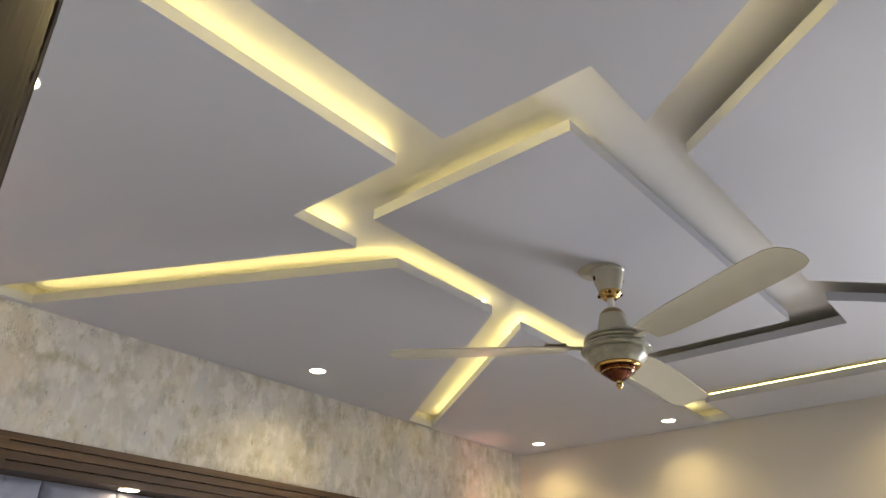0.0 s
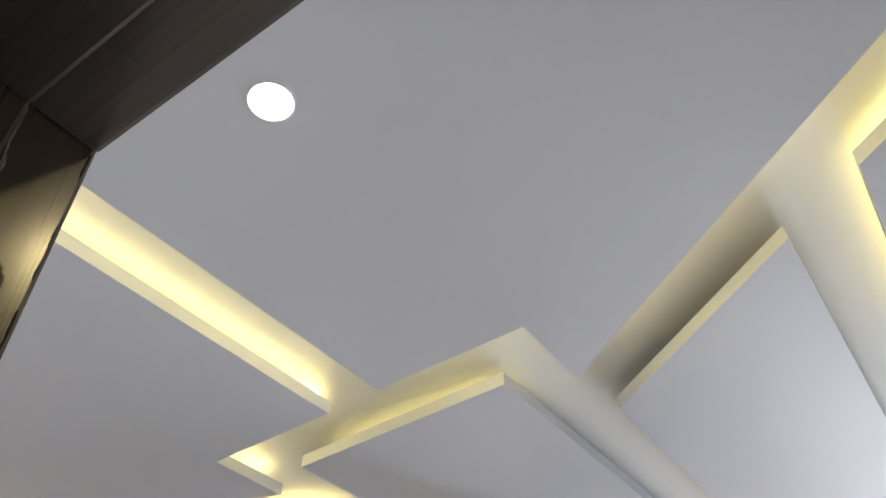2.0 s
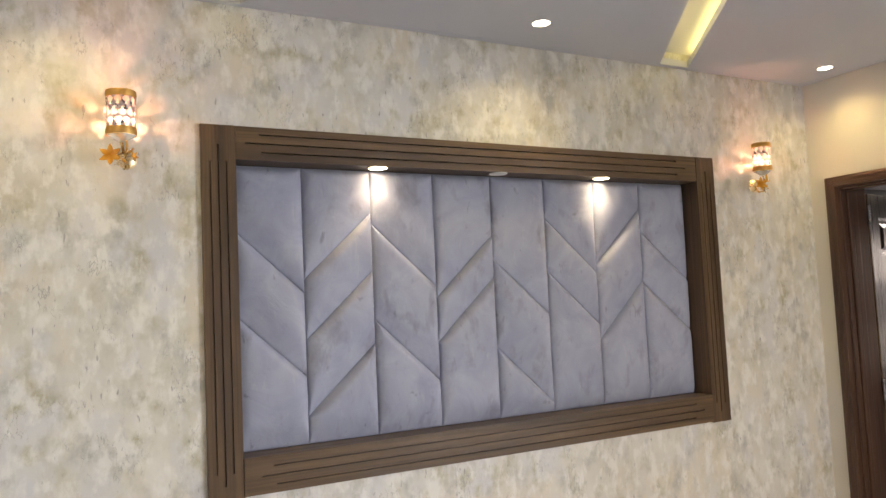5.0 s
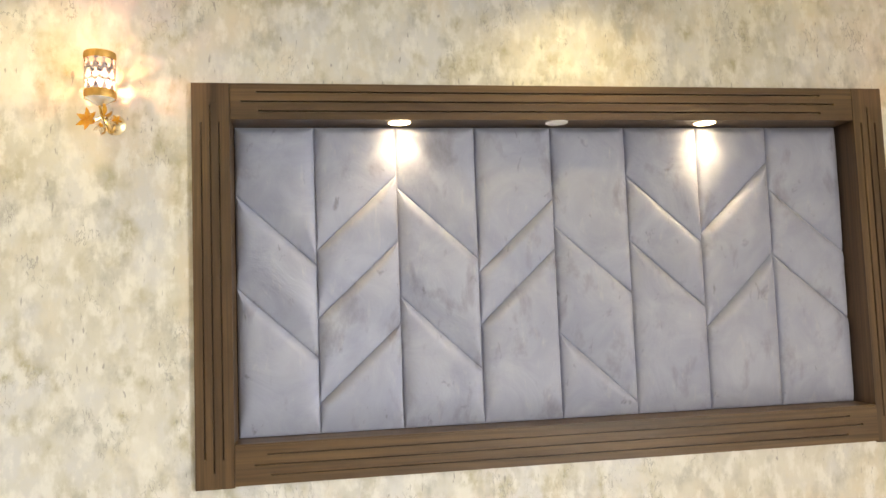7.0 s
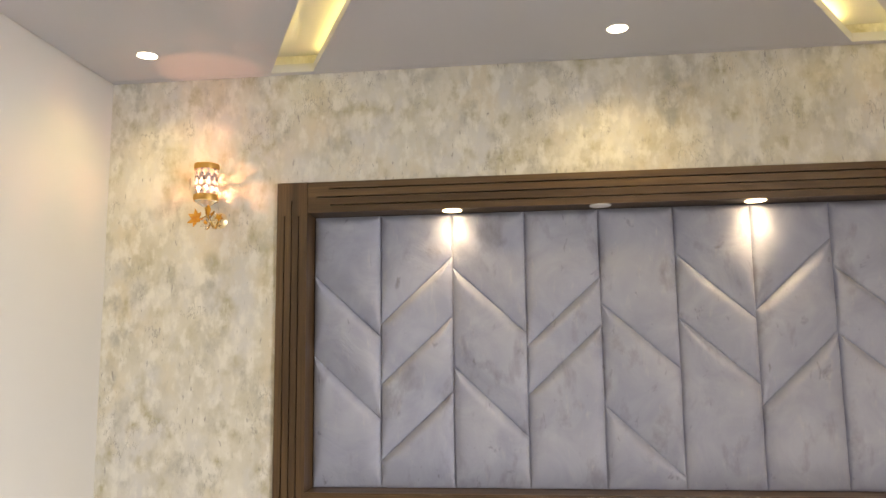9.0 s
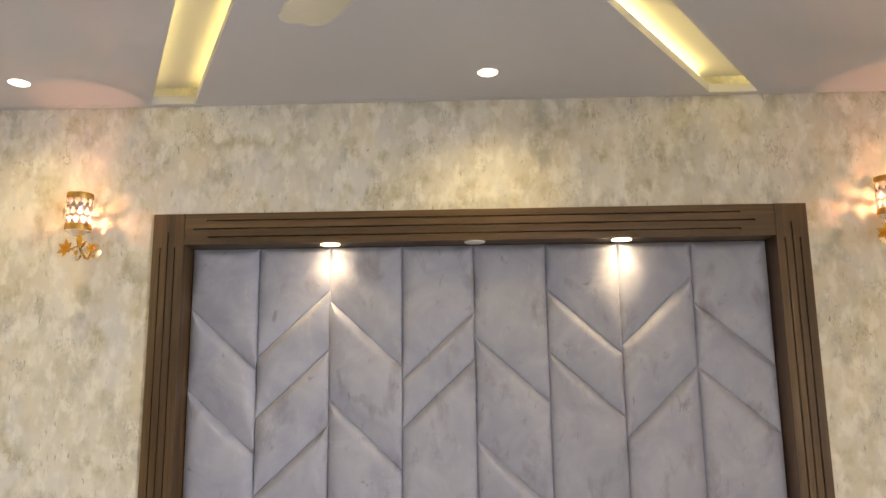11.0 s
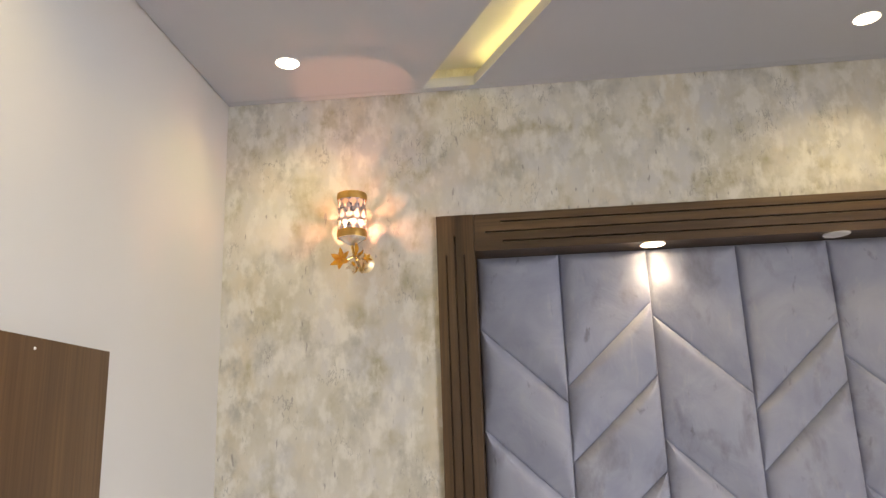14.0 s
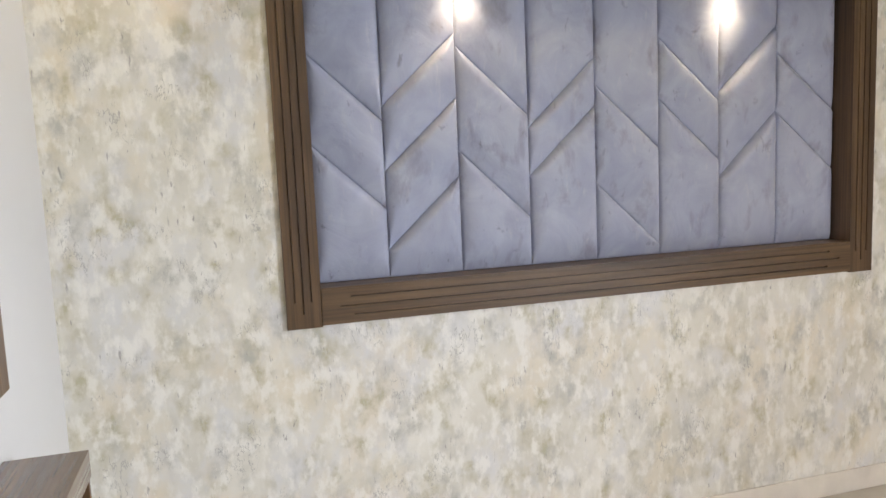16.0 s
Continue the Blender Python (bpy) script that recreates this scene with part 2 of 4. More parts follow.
def wallpaper():
    m, n, l, b = material("mottled_wallpaper")

    def cloud(scale, detail, rough, low, high, most, stretch=0.75, shift=(0, 0, 0), distort=0.0):
        """A mask of ragged upright patches."""
        mp = n.new("ShaderNodeMapping")
        mp.inputs["Location"].default_value = shift
        mp.inputs["Scale"].default_value = (1, 1, stretch)
        g = n.new("ShaderNodeNewGeometry")
        l.new(g.outputs["Position"], mp.inputs[0])
        f = noise_tex(n, l, mp.outputs[0], scale, detail, rough, distort)
        return ramp(n, l, f, [(low, (0, 0, 0)), (high, (most,) * 3)])

    def product(a, c):
        k = n.new("ShaderNodeMath")
        k.operation = "MULTIPLY"
        l.new(a, k.inputs[0])
        l.new(c, k.inputs[1])
        return k.outputs[0]

    c = mix(n, l, cloud(3.4, 6, 0.6, 0.36, 0.64, 1.0), (0.525, 0.506, 0.445), (0.665, 0.647, 0.590))
    # cool lavender-grey veils, warm beige veils
    c = mix(n, l, cloud(5.2, 6, 0.62, 0.47, 0.62, 0.85, 0.75, (3, 7, 1)), c, (0.575, 0.578, 0.585))
    c = mix(n, l, cloud(4.6, 6, 0.62, 0.50, 0.66, 0.6, 0.7, (8, 2, 5)), c, (0.64, 0.565, 0.44))
    # olive thumb-sized smudges, darker in the middle
    where = cloud(7.0, 3, 0.5, 0.47, 0.60, 1.0, 0.7, (1, 4, 9))
    c = mix(n, l, product(cloud(13, 6, 0.6, 0.45, 0.64, 0.9, 0.8, (5, 1, 2)), where), c, (0.385, 0.355, 0.24))
    # grey smudges beside them
    spots = cloud(6.0, 3, 0.5, 0.48, 0.60, 1.0, 0.75, (6, 9, 4))
    c = mix(n, l, product(cloud(13, 6, 0.62, 0.45, 0.64, 0.85, 0.75, (2, 8, 6)), spots), c, (0.375, 0.375, 0.35))
    # pale brushed dabs with hanging edges
    c = mix(n, l, cloud(17, 6, 0.62, 0.50, 0.62, 0.70, 0.62, (4, 3, 8)), c, (0.735, 0.725, 0.685))
    c = mix(n, l, cloud(30, 4, 0.6, 0.56, 0.70, 0.30, 0.35, (9, 5, 3)), c, (0.73, 0.72, 0.68))
    # curling hairline cracks, gathered in clusters
    mp = n.new("ShaderNodeMapping")
    mp.inputs["Scale"].default_value = (1, 1, 0.42)
    g = n.new("ShaderNodeNewGeometry")
    l.new(g.outputs["Position"], mp.inputs[0])
    line = noise_tex(n, l, mp.outputs[0], 40, 3, 0.6, 0.2)
    hair = ramp(n, l, line, [(0.475, (0, 0, 0)), (0.495, (0.62,) * 3), (0.505, (0.62,) * 3), (0.525, (0, 0, 0))])
    c = mix(n, l, product(hair, cloud(8.5, 4, 0.6, 0.55, 0.64, 0.9, 0.8, (7, 6, 2))), c, (0.20, 0.205, 0.20))
    # short upright ticks
    c = mix(n, l, product(cloud(66, 2, 0.6, 0.655, 0.71, 0.7, 0.26, (2, 2, 7)), cloud(9, 3, 0.5, 0.46, 0.56, 1.0, 0.8, (3, 1, 1))), c, (0.22, 0.215, 0.21))
    l.new(c, b.inputs["Base Color"])
    b.inputs["Roughness"].default_value = 0.58
    bump(n, l, b, noise_tex(n, l, coords(n, l, (1, 1, 0.4), world=True), 70, 4, 0.7), 0.3, 0.001)
    return m


def velvet():
    m, n, l, b = material("grey_velvet")
    v = coords(n, l, world=True)
    broad = noise_tex(n, l, v, 5.5, 5, 0.6, 0.8)
    smear = noise_tex(n, l, coords(n, l, (1, 1.5, 0.8), (0.5, 0, 0), world=True), 6.5, 5, 0.6, 0.2)
    brush = noise_tex(n, l, coords(n, l, (1, 3.0, 1.0), (-0.6, 0, 0), world=True), 11, 4, 0.6, 0.3)
    c = ramp(n, l, broad, [(0.3, (0.258, 0.284, 0.386)), (0.7, (0.350, 0.378, 0.474))])
    # pile brushed the wrong way: dark smudges, a few pale strokes
    marks = ramp(n, l, smear, [(0.56, (0, 0, 0)), (0.66, (0.40, 0.40, 0.40)), (0.74, (0.65, 0.65, 0.65))])
    c = mix(n, l, marks, c, (0.155, 0.152, 0.185))
    dab = noise_tex(n, l, coords(n, l, (1, 1.2, 0.7), (0.2, 0, 0), world=True), 15, 4, 0.62, 0.5)
    c = mix(n, l, ramp(n, l, dab, [(0.64, (0, 0, 0)), (0.72, (0.65, 0.65, 0.65))]), c, (0.13, 0.13, 0.155))
    light = ramp(n, l, brush, [(0.60, (0, 0, 0)), (0.80, (0.4, 0.4, 0.4))])
    l.new(mix(n, l, light, c, (0.47, 0.46, 0.49)), b.inputs["Base Color"])
    b.inputs["Roughness"].default_value = 0.75
    b.inputs["Sheen Weight"].default_value = 0.35
    b.inputs["Sheen Roughness"].default_value = 0.4
    b.inputs["Sheen Tint"].default_value = (0.85, 0.86, 0.95, 1)
    bump(n, l, b, broad, 0.5, 0.008)
    return m


PAPER = wallpaper()
VELVET = velvet()

# ---------------------------------------------------------------- structure
bm = bmesh.new()
box(bm, -0.6, 4.2, -1.8, 6.2, -0.12, 0)
tagged(part("floor", bm, TILE), "cream polished floor tiles", "floor", kind="structure")

# headboard wall with its niche opening
NY0, NY1, NZ0, NZ1 = 0.815, 3.072, 1.118, 2.172
bm = bmesh.new()
box(bm, -0.22, 0, -0.2, NY0, 0, SLAB)
box(bm, -0.22, 0, NY1, DEEP + 0.24, 0, SLAB)
box(bm, -0.22, 0, NY0, NY1, 0, NZ0)
box(bm, -0.22, 0, NY0, NY1, NZ1, SLAB)
tagged(part("wall_west", bm, PAPER), "cream and grey mottled wallpapered wall", "wall", kind="structure")

# entrance wall
JX0, JX1, JZ = 2.370, 3.24, 2.173
bm = bmesh.new()
box(bm, 0, JX0 - 0.06, -0.2, 0, 0, SLAB)
box(bm, JX1 + 0.06, WIDE, -0.2, 0, 0, SLAB)
box(bm, JX0 - 0.06, JX1 + 0.06, -0.2, 0, JZ + 0.06, SLAB)
tagged(part("wall_south", bm, WHITE_WALL), "plain white painted wall", "wall", kind="structure")

# far wall with the bathroom door, ending at the window bay
FX0, FX1, FZ = 0.095, 0.876, 2.192
bm = bmesh.new()
box(bm, 0, FX0 + 0.01, DEEP, DEEP + 0.24, 0, SLAB)
box(bm, FX1 - 0.01, 2.325, DEEP, DEEP + 0.24, 0, SLAB)
box(bm, FX0 + 0.01, FX1 - 0.01, DEEP, DEEP + 0.24, FZ - 0.01, SLAB)
box(bm, 2.185, 2.325, DEEP + 0.24, 4.62, 0, SLAB)
tagged(part("wall_north", bm, CREAM_WALL), "plain cream painted wall beside a window bay", "wall", kind="structure")

# unseen opening, added to give the side fill light a place
EY0, EY1, EZ0, EZ1 = 2.35, 3.55, 0.85, 2.15
bm = bmesh.new()
box(bm, WIDE, WIDE + 0.2, -0.2, EY0, 0, SLAB)
box(bm, WIDE, WIDE + 0.2, EY1, 4.82, 0, SLAB)
box(bm, WIDE, WIDE + 0.2, EY0, EY1, 0, EZ0)
box(bm, WIDE, WIDE + 0.2, EY0, EY1, EZ1, SLAB)
tagged(part("wall_east", bm, WHITE_WALL), "plain painted wall with an added, unseen window opening", "wall", kind="structure")

# back of the bay, with the window opening
WX0, WX1, WZ0, WZ1 = 2.40, 3.34, 0.75, 2.30
bm = bmesh.new()
box(bm, 2.185, WX0, 4.62, 4.82, 0, SLAB)
box(bm, WX1, WIDE, 4.62, 4.82, 0, SLAB)
box(bm, WX0, WX1, 4.62, 4.82, 0, WZ0)
box(bm, WX0, WX1, 4.62, 4.82, WZ1, SLAB)
tagged(part("wall_bay", bm, WHITE_WALL), "plain painted wall round a window", "wall", kind="structure")

# upper ceiling, in a lighter copy of the plates' paint, as if lit
bm = bmesh.new()
box(bm, -0.22, WIDE + 0.2, -0.2, 4.82, SLAB, SLAB + 0.12)
tagged(part("ceiling_upper", bm, CHANNEL), "upper ceiling seen in the light channels, coloured lighter as if lit", "ceiling", kind="structure")

# hanging plates
plates = [
    # beside the entrance, left of the long channel
    [(0.034, 0.004), (1.634, 0.004), (1.634, 1.037), (1.238, 1.037), (1.236, 1.284), (0.034, 0.676)],
    # between the two slanting channels
    [(1.240, 1.462), (1.247, 1.962), (0.034, 2.850), (0.034, 0.848)],
    # beyond the second slanting channel
    [(1.245, 2.146), (1.243, 3.882), (0.034, 3.882), (0.034, 3.036)],
    # over the entrance
    [(1.792, 0.004), (3.414, 0.004), (3.414, 0.450), (2.193, 1.274), (2.193, 1.029), (1.792, 1.029)],
    # middle island
    [(1.396, 1.197), (2.044, 1.192), (2.062, 2.700), (1.399, 2.700)],
    # between island and bay
    [(2.215, 1.457), (2.738, 1.098), (2.748, 2.880), (2.222, 2.388)],
    [(1.402, 2.858), (2.220, 2.856), (2.222, 2.594), (2.748, 3.088), (2.748, 3.345), (1.402, 3.345)],
    [(2.893, 0.988), (3.414, 0.640), (3.414, 3.345), (2.898, 3.345)],
    # along the far wall and over the bay
    [(1.400, 3.522), (3.414, 3.522), (3.414, 4.616), (2.329, 4.616), (2.329, 3.932), (0.004, 3.932), (0.004, 3.885), (1.400, 3.885)],
    # edge along the wallpapered wall
    [(0.004, 0.004), (0.032, 0.004), (0.032, 3.884), (0.004, 3.884)],
]
bm = bmesh.new()
for p in plates:
    prism(bm, p, H, H + PLATE)
tagged(part("ceiling", bm, CEILING), "grey-white hanging ceiling plates with light channels", "ceiling", kind="structure")

# skirting
for i, (a, b) in enumerate([((0, 0.012), (0.0, DEEP))]):
    bm = box_bm(a[0] + 0.001, a[1], b[0] + 0.002, b[1] - 0.002, 0.001, 0.102, bevel=0.003)
    tagged(part("baseboard_west", bm, SKIRT), "pale marble skirting along the wallpapered wall", "skirting", kind="structure")
for name, size in (("baseboard_south", (0.014, JX0 - 0.062, 0.001, 0.012, 0.001, 0.102)),
                   ("baseboard_north", (FX1 + 0.002, 2.32, DEEP - 0.012, DEEP - 0.001, 0.001, 0.102)),
                   ("baseboard_east", (WIDE - 0.012, WIDE - 0.001, 0.014, 4.6, 0.001, 0.102))):
    tagged(part(name, box_bm(*size, bevel=0.003), SKIRT), "pale marble skirting along the wall", "skirting", kind="structure")

# entrance hall behind the camera
bm = bmesh.new()
box(bm, 1.2, 1.3, -1.7, -0.2, 0, 2.6)
box(bm, 4.1, 4.2, -1.7, -0.2, 0, 2.6)
box(bm, 1.2, 4.2, -1.8, -1.7, 0, 2.6)
box(bm, 1.2, 4.2, -1.8, -0.2, 2.6, 2.7)
tagged(part("wall_hall", bm, HALL_WALL), "plain hall walls and ceiling outside the door", "wall", kind="structure")

# bathroom behind the far door
bm = bmesh.new()
BY = 5.4
box(bm, -0.32, -0.22, DEEP + 0.24, BY, 0, 2.209)
box(bm, 2.0, 2.1, DEEP + 0.24, BY, 0, 2.209)
tagged(part("wall_bath_side", bm, BATH_DARK), "grey tiled bathroom side walls", "wall", kind="structure")
for name, z0, z1, mat, text in (("wall_bath_foot", 0, 1.045, BATH_DARK, "grey tiles at the foot of the bathroom wall"),
                                ("wall_bath_stripe", 1.045, 1.345, BATH_LIGHT, "white tile stripe low on the bathroom wall"),
                                ("wall_bath_lower", 1.345, 1.635, BATH_DARK, "grey tile stripe across the bathroom wall"),
                                ("wall_bath_band", 1.635, 1.925, BATH_LIGHT, "white tile band across the bathroom wall"),
                                ("wall_bath_upper", 1.925, 2.3, BATH_DARK, "dark grey tiles high on the bathroom wall")):
    tagged(part(name, box_bm(-0.32, 2.1, BY, BY + 0.1, z0, z1), mat), text, "wall", kind="structure")
tagged(part("ceiling_bath", box_bm(-0.32, 2.1, DEEP + 0.24, BY + 0.1, 2.21, 2.3), CEILING), "white bathroom ceiling", "ceiling", kind="structure")


# ---------------------------------------------------------------- entrance door frame
def entrance_frame():
    root = holder("door_1", (JX0, -0.1, 0), "dark polished wooden door frame round the entrance", "door frame", kind="structure")
    m = Matrix.Translation((-JX0, 0.1, 0))
    for x0, x1, stop in ((JX0 - 0.06, JX0, JX0 + 0.012), (JX1, JX1 + 0.06, JX1 - 0.012)):
        bm = box_bm(x0, x1, -0.205, 0.020, 0, JZ + 0.06, bevel=0.004)
        ob = part("jamb", bm, JAMB_Z, root)
        ob.data.transform(m)
        bm = box_bm(min(x0 if stop < x0 else x1, stop), max(x0 if stop < x0 else x1, stop), -0.205, -0.036, 0, JZ - 0.001, bevel=0.003)
        ob = part("door_stop", bm, JAMB_Z, root)
        ob.data.transform(m)
    bm = box_bm(JX0 + 0.001, JX1 - 0.001, -0.205, 0.020, JZ, JZ + 0.06, bevel=0.004)
    ob = part("lintel", bm, JAMB_X, root)
    ob.data.transform(m)
    bm = box_bm(JX0 + 0.013, JX1 - 0.013, -0.205, -0.036, JZ - 0.012, JZ, bevel=0.003)
    ob = part("door_stop", bm, JAMB_X, root)
    ob.data.transform(m)
    return root


frame_root = entrance_frame()


def ragged_bead(x, y, z0, z1, radius, seed, mat, label):
    """An uneven run of old filler and splinters along an upright edge."""
    bm = bmesh.new()
    steps = int((z1 - z0) / 0.0035)
    pts, rad = [], []
    for k in range(steps + 1):
        z = z0 + (z1 - z0) * k / steps
        n1 = noise.noise((seed, z * 38, 0.3))
        n2 = noise.noise((seed + 5, z * 150, 1.7))
        pts.append((x + 0.0004 * n2, y + radius * 0.6 * n1, z))
        rad.append(max(0.0004, radius * (0.55 + 0.75 * n1 + 0.4 * n2)))
    tube(bm, pts, rad, 7)
    ob = part("splintered_edge", bm, mat, frame_root, label, True)
    ob.data.transform(Matrix.Translation((-JX0, 0.1, 0)))


ragged_bead(JX0 + 0.0005, -0.033, 1.62, JZ - 0.004, 0.0036, 2.0, JAMB_WORN, "ragged old filler along the door stop")
ragged_bead(JX0 - 0.0008, 0.0165, 1.70, JZ - 0.004, 0.0021, 9.0, JAMB_WORN, "splintered front edge of the jamb")


# ---------------------------------------------------------------- far door
def panel_relief(bm, x0, x1, z0, z1, y, depth=0.008):
    """A raised field with a sunk border on a door leaf, facing -y."""
    rings = []
    for inset, off in ((0, 0), (0.012, depth), (0.03, depth), (0.05, 0.0)):
        rings.append([bm.verts.new(p) for p in ((x0 + inset, y + off, z0 + inset), (x1 - inset, y + off, z0 + inset), (x1 - inset, y + off, z1 - inset), (x0 + inset, y + off, z1 - inset))])
    for a, b in zip(rings, rings[1:]):
        for k in range(4):
            bm.faces.new((a[k], a[(k + 1) % 4], b[(k + 1) % 4], b[k]))
    bm.faces.new(rings[-1])


def far_door():
    root = holder("door_2", (0.48, DEEP, 0), "dark brown moulded wooden door frame with the panelled door open", "door", kind="structure")
    m = Matrix.Translation((-0.48, -DEEP, 0))
    w, back = 0.055, DEEP + 0.245

    def piece(name, mat, *size, bevel=0.004):
        part(name, box_bm(*size, bevel=bevel), mat, root).data.transform(m)

    for x0, x1, s in ((FX0, FX0 + w, 1), (FX1 - w, FX1, -1)):
        piece("jamb", FRAME_Z, x0, x1, DEEP - 0.016, back, 0, FZ)
        inner = x1 if s > 0 else x0
        # three stepped mouldings along the reveal
        for y0, y1, out in ((0.022, 0.060, 0.010), (0.066, 0.098, 0.018), (0.104, 0.150, 0.012)):
            a, b = sorted((inner, inner + s * out))
            piece("moulding", FRAME_Z, a, b, DEEP + y0, DEEP + y1, 0, FZ - w - 0.02, bevel=0.005)
        # fine beads on the face of the frame
        for off in (0.012, 0.026, 0.040):
            a, b = sorted(((x0 if s > 0 else x1) + s * off, (x0 if s > 0 else x1) + s * (off + 0.007)))
            piece("bead", FRAME_Z, a, b, DEEP - 0.0195, DEEP - 0.0155, 0, FZ - off - 0.002, bevel=0.0014)
    piece("lintel", FRAME_X, FX0 + w, FX1 - w, DEEP - 0.016, back, FZ - w, FZ)
    for y0, y1, out in ((0.022, 0.060, 0.010), (0.066, 0.098, 0.018), (0.104, 0.150, 0.012)):
        piece("moulding", FRAME_X, FX0 + w, FX1 - w, DEEP + y0, DEEP + y1, FZ - w - out, FZ - w, bevel=0.005)
    for off in (0.012, 0.026, 0.040):
        piece("bead", FRAME_X, FX0 + off + 0.008, FX1 - off - 0.008, DEEP - 0.0195, DEEP - 0.0155, FZ - off - 0.007, FZ - off, bevel=0.0014)
    # leaf: built along x facing -y, then swung open
    L, T, top = 0.66, 0.038, FZ - w - 0.026
    bm = bmesh.new()
    xs = [0, 0.12, 0.17, 0.30, 0.42, 0.54, L]
    zs = [0.01, 0.12, 0.31, 0.37, 0.56, 0.65, 0.84, 0.94, 1.13, 1.23, 1.40, 1.51, 1.67, 1.775, 1.98, top]
    small = {1, 3, 5, 7, 9, 11}
    for i in range(6):
        for j in range(15):
            if j == 13 and 1 <= i <= 4:
                if i == 1:
                    panel_relief(bm, xs[1], xs[5], zs[j], zs[j + 1], 0, 0.011)
            elif i == 2 and j in small:
                panel_relief(bm, xs[2], xs[3], zs[j], zs[j + 1], 0, 0.011)
            elif i == 4 and 1 <= j <= 11:
                if j == 1:
                    panel_relief(bm, xs[4], xs[5], zs[1], zs[12], 0, 0.011)
            else:
                bm.faces.new([bm.verts.new(q) for q in ((xs[i], 0, zs[j]), (xs[i + 1], 0, zs[j]), (xs[i + 1], 0, zs[j + 1]), (xs[i], 0, zs[j + 1]))])
    box(bm, 0, L, 0.014, T, 0.01, top)
    for x0, x1, z0, z1 in ((0, 0.002, 0.01, top), (L - 0.002, L, 0.01, top)):
        box(bm, x0, x1, 0.0005, 0.0145, z0, z1)
    box(bm, 0.002, L - 0.002, 0.0005, 0.0145, top - 0.002, top)
    leaf = part("door_leaf", bm, DOOR_Z, root, "dark panelled door leaf standing open")
    leaf.matrix_basis = m @ pose(0.150, DEEP + 0.264, 0, 0, 0, 101)
    bm = bmesh.new()
    tube(bm, [(L - 0.06, -0.002, 1.02), (L - 0.06, -0.045, 1.02), (L - 0.17, -0.048, 1.02)], 0.008)
    part("handle", bm, LATTICE, leaf, "steel lever handle", True)
    part("edging", box_bm(-0.006, -0.0005, 0.001, T - 0.001, 0.012, top - 0.002), EDGE_Z, leaf, "lighter wooden edge of the leaf")
    for z in (0.25, 1.05, 1.99):
        bm = bmesh.new()
        tube(bm, [(-0.010, -0.006, z - 0.055), (-0.010, -0.006, z + 0.055)], 0.009)
        part("hinge", bm, LATTICE, leaf, "steel butt hinge", True)


def bath_tap():
    root = holder("wall_tap", (-0.16, BY, 1.245), "chrome lever tap on the white tile stripe", "tap")
    bm = lathe(bmesh.new(), [(0, 0.012), (0.020, 0.012), (0.026, 0.004), (0.026, 0.0005)], 24)
    bmesh.ops.transform(bm, matrix=pose(0, 0, 0, 90, 0, 0), verts=bm.verts[:])
    part("rose", bm, LATTICE, root, "chrome rose on the tiles", True)
    bm = bmesh.new()
    tube(bm, [(0, -0.011, 0), (0, -0.060, 0), (0.004, -0.066, 0)], [0.010, 0.010, 0.007], 16)
    part("spindle", bm, LATTICE, root, "chrome spindle", True)
    bm = bmesh.new()
    tube(bm, [(-0.012, -0.056, 0.004), (0.03, -0.060, 0.004), (0.085, -0.066, 0.012)], [0.007, 0.006, 0.005], 12)
    part("lever", bm, LATTICE, root, "chrome lever", True)


bath_tap()
far_door()


# ---------------------------------------------------------------- bay window
def bay_window():
    root = holder("window_1", ((WX0 + WX1) / 2, 4.7, WZ0), "white framed window in the bay", "window", kind="structure")
    m = Matrix.Translation((-(WX0 + WX1) / 2, -4.7, -WZ0))
    f = 0.05
    mid = (WX0 + WX1) / 2
    for name, size in (("frame_bar", (WX0, WX0 + f, 4.68, 4.73, WZ0, WZ1)), ("frame_bar", (WX1 - f, WX1, 4.68, 4.73, WZ0, WZ1)),
                       ("frame_bar", (WX0 + f, WX1 - f, 4.68, 4.73, WZ0, WZ0 + f)), ("frame_bar", (WX0 + f, WX1 - f, 4.68, 4.73, WZ1 - f, WZ1)),
                       ("mullion", (mid - 0.02, mid + 0.02, 4.682, 4.728, WZ0 + f, WZ1 - f))):
        part(name, box_bm(*size, bevel=0.004), WHITE_TRIM, root).data.transform(m)
    g, n, l, b = material("window_glass")
    b.inputs["Base Color"].default_value = (0.95, 0.97, 0.97, 1)
    b.inputs["Roughness"].default_value = 0.02
    b.inputs["Transmission Weight"].default_value = 1
    for x0, x1 in ((WX0 + f, mid - 0.02), (mid + 0.02, WX1 - f)):
        ob = part("pane", box_bm(x0, x1, 4.702, 4.706, WZ0 + f, WZ1 - f), g, root)
        ob.data.transform(m)
        ob.visible_shadow = False


bay_window()


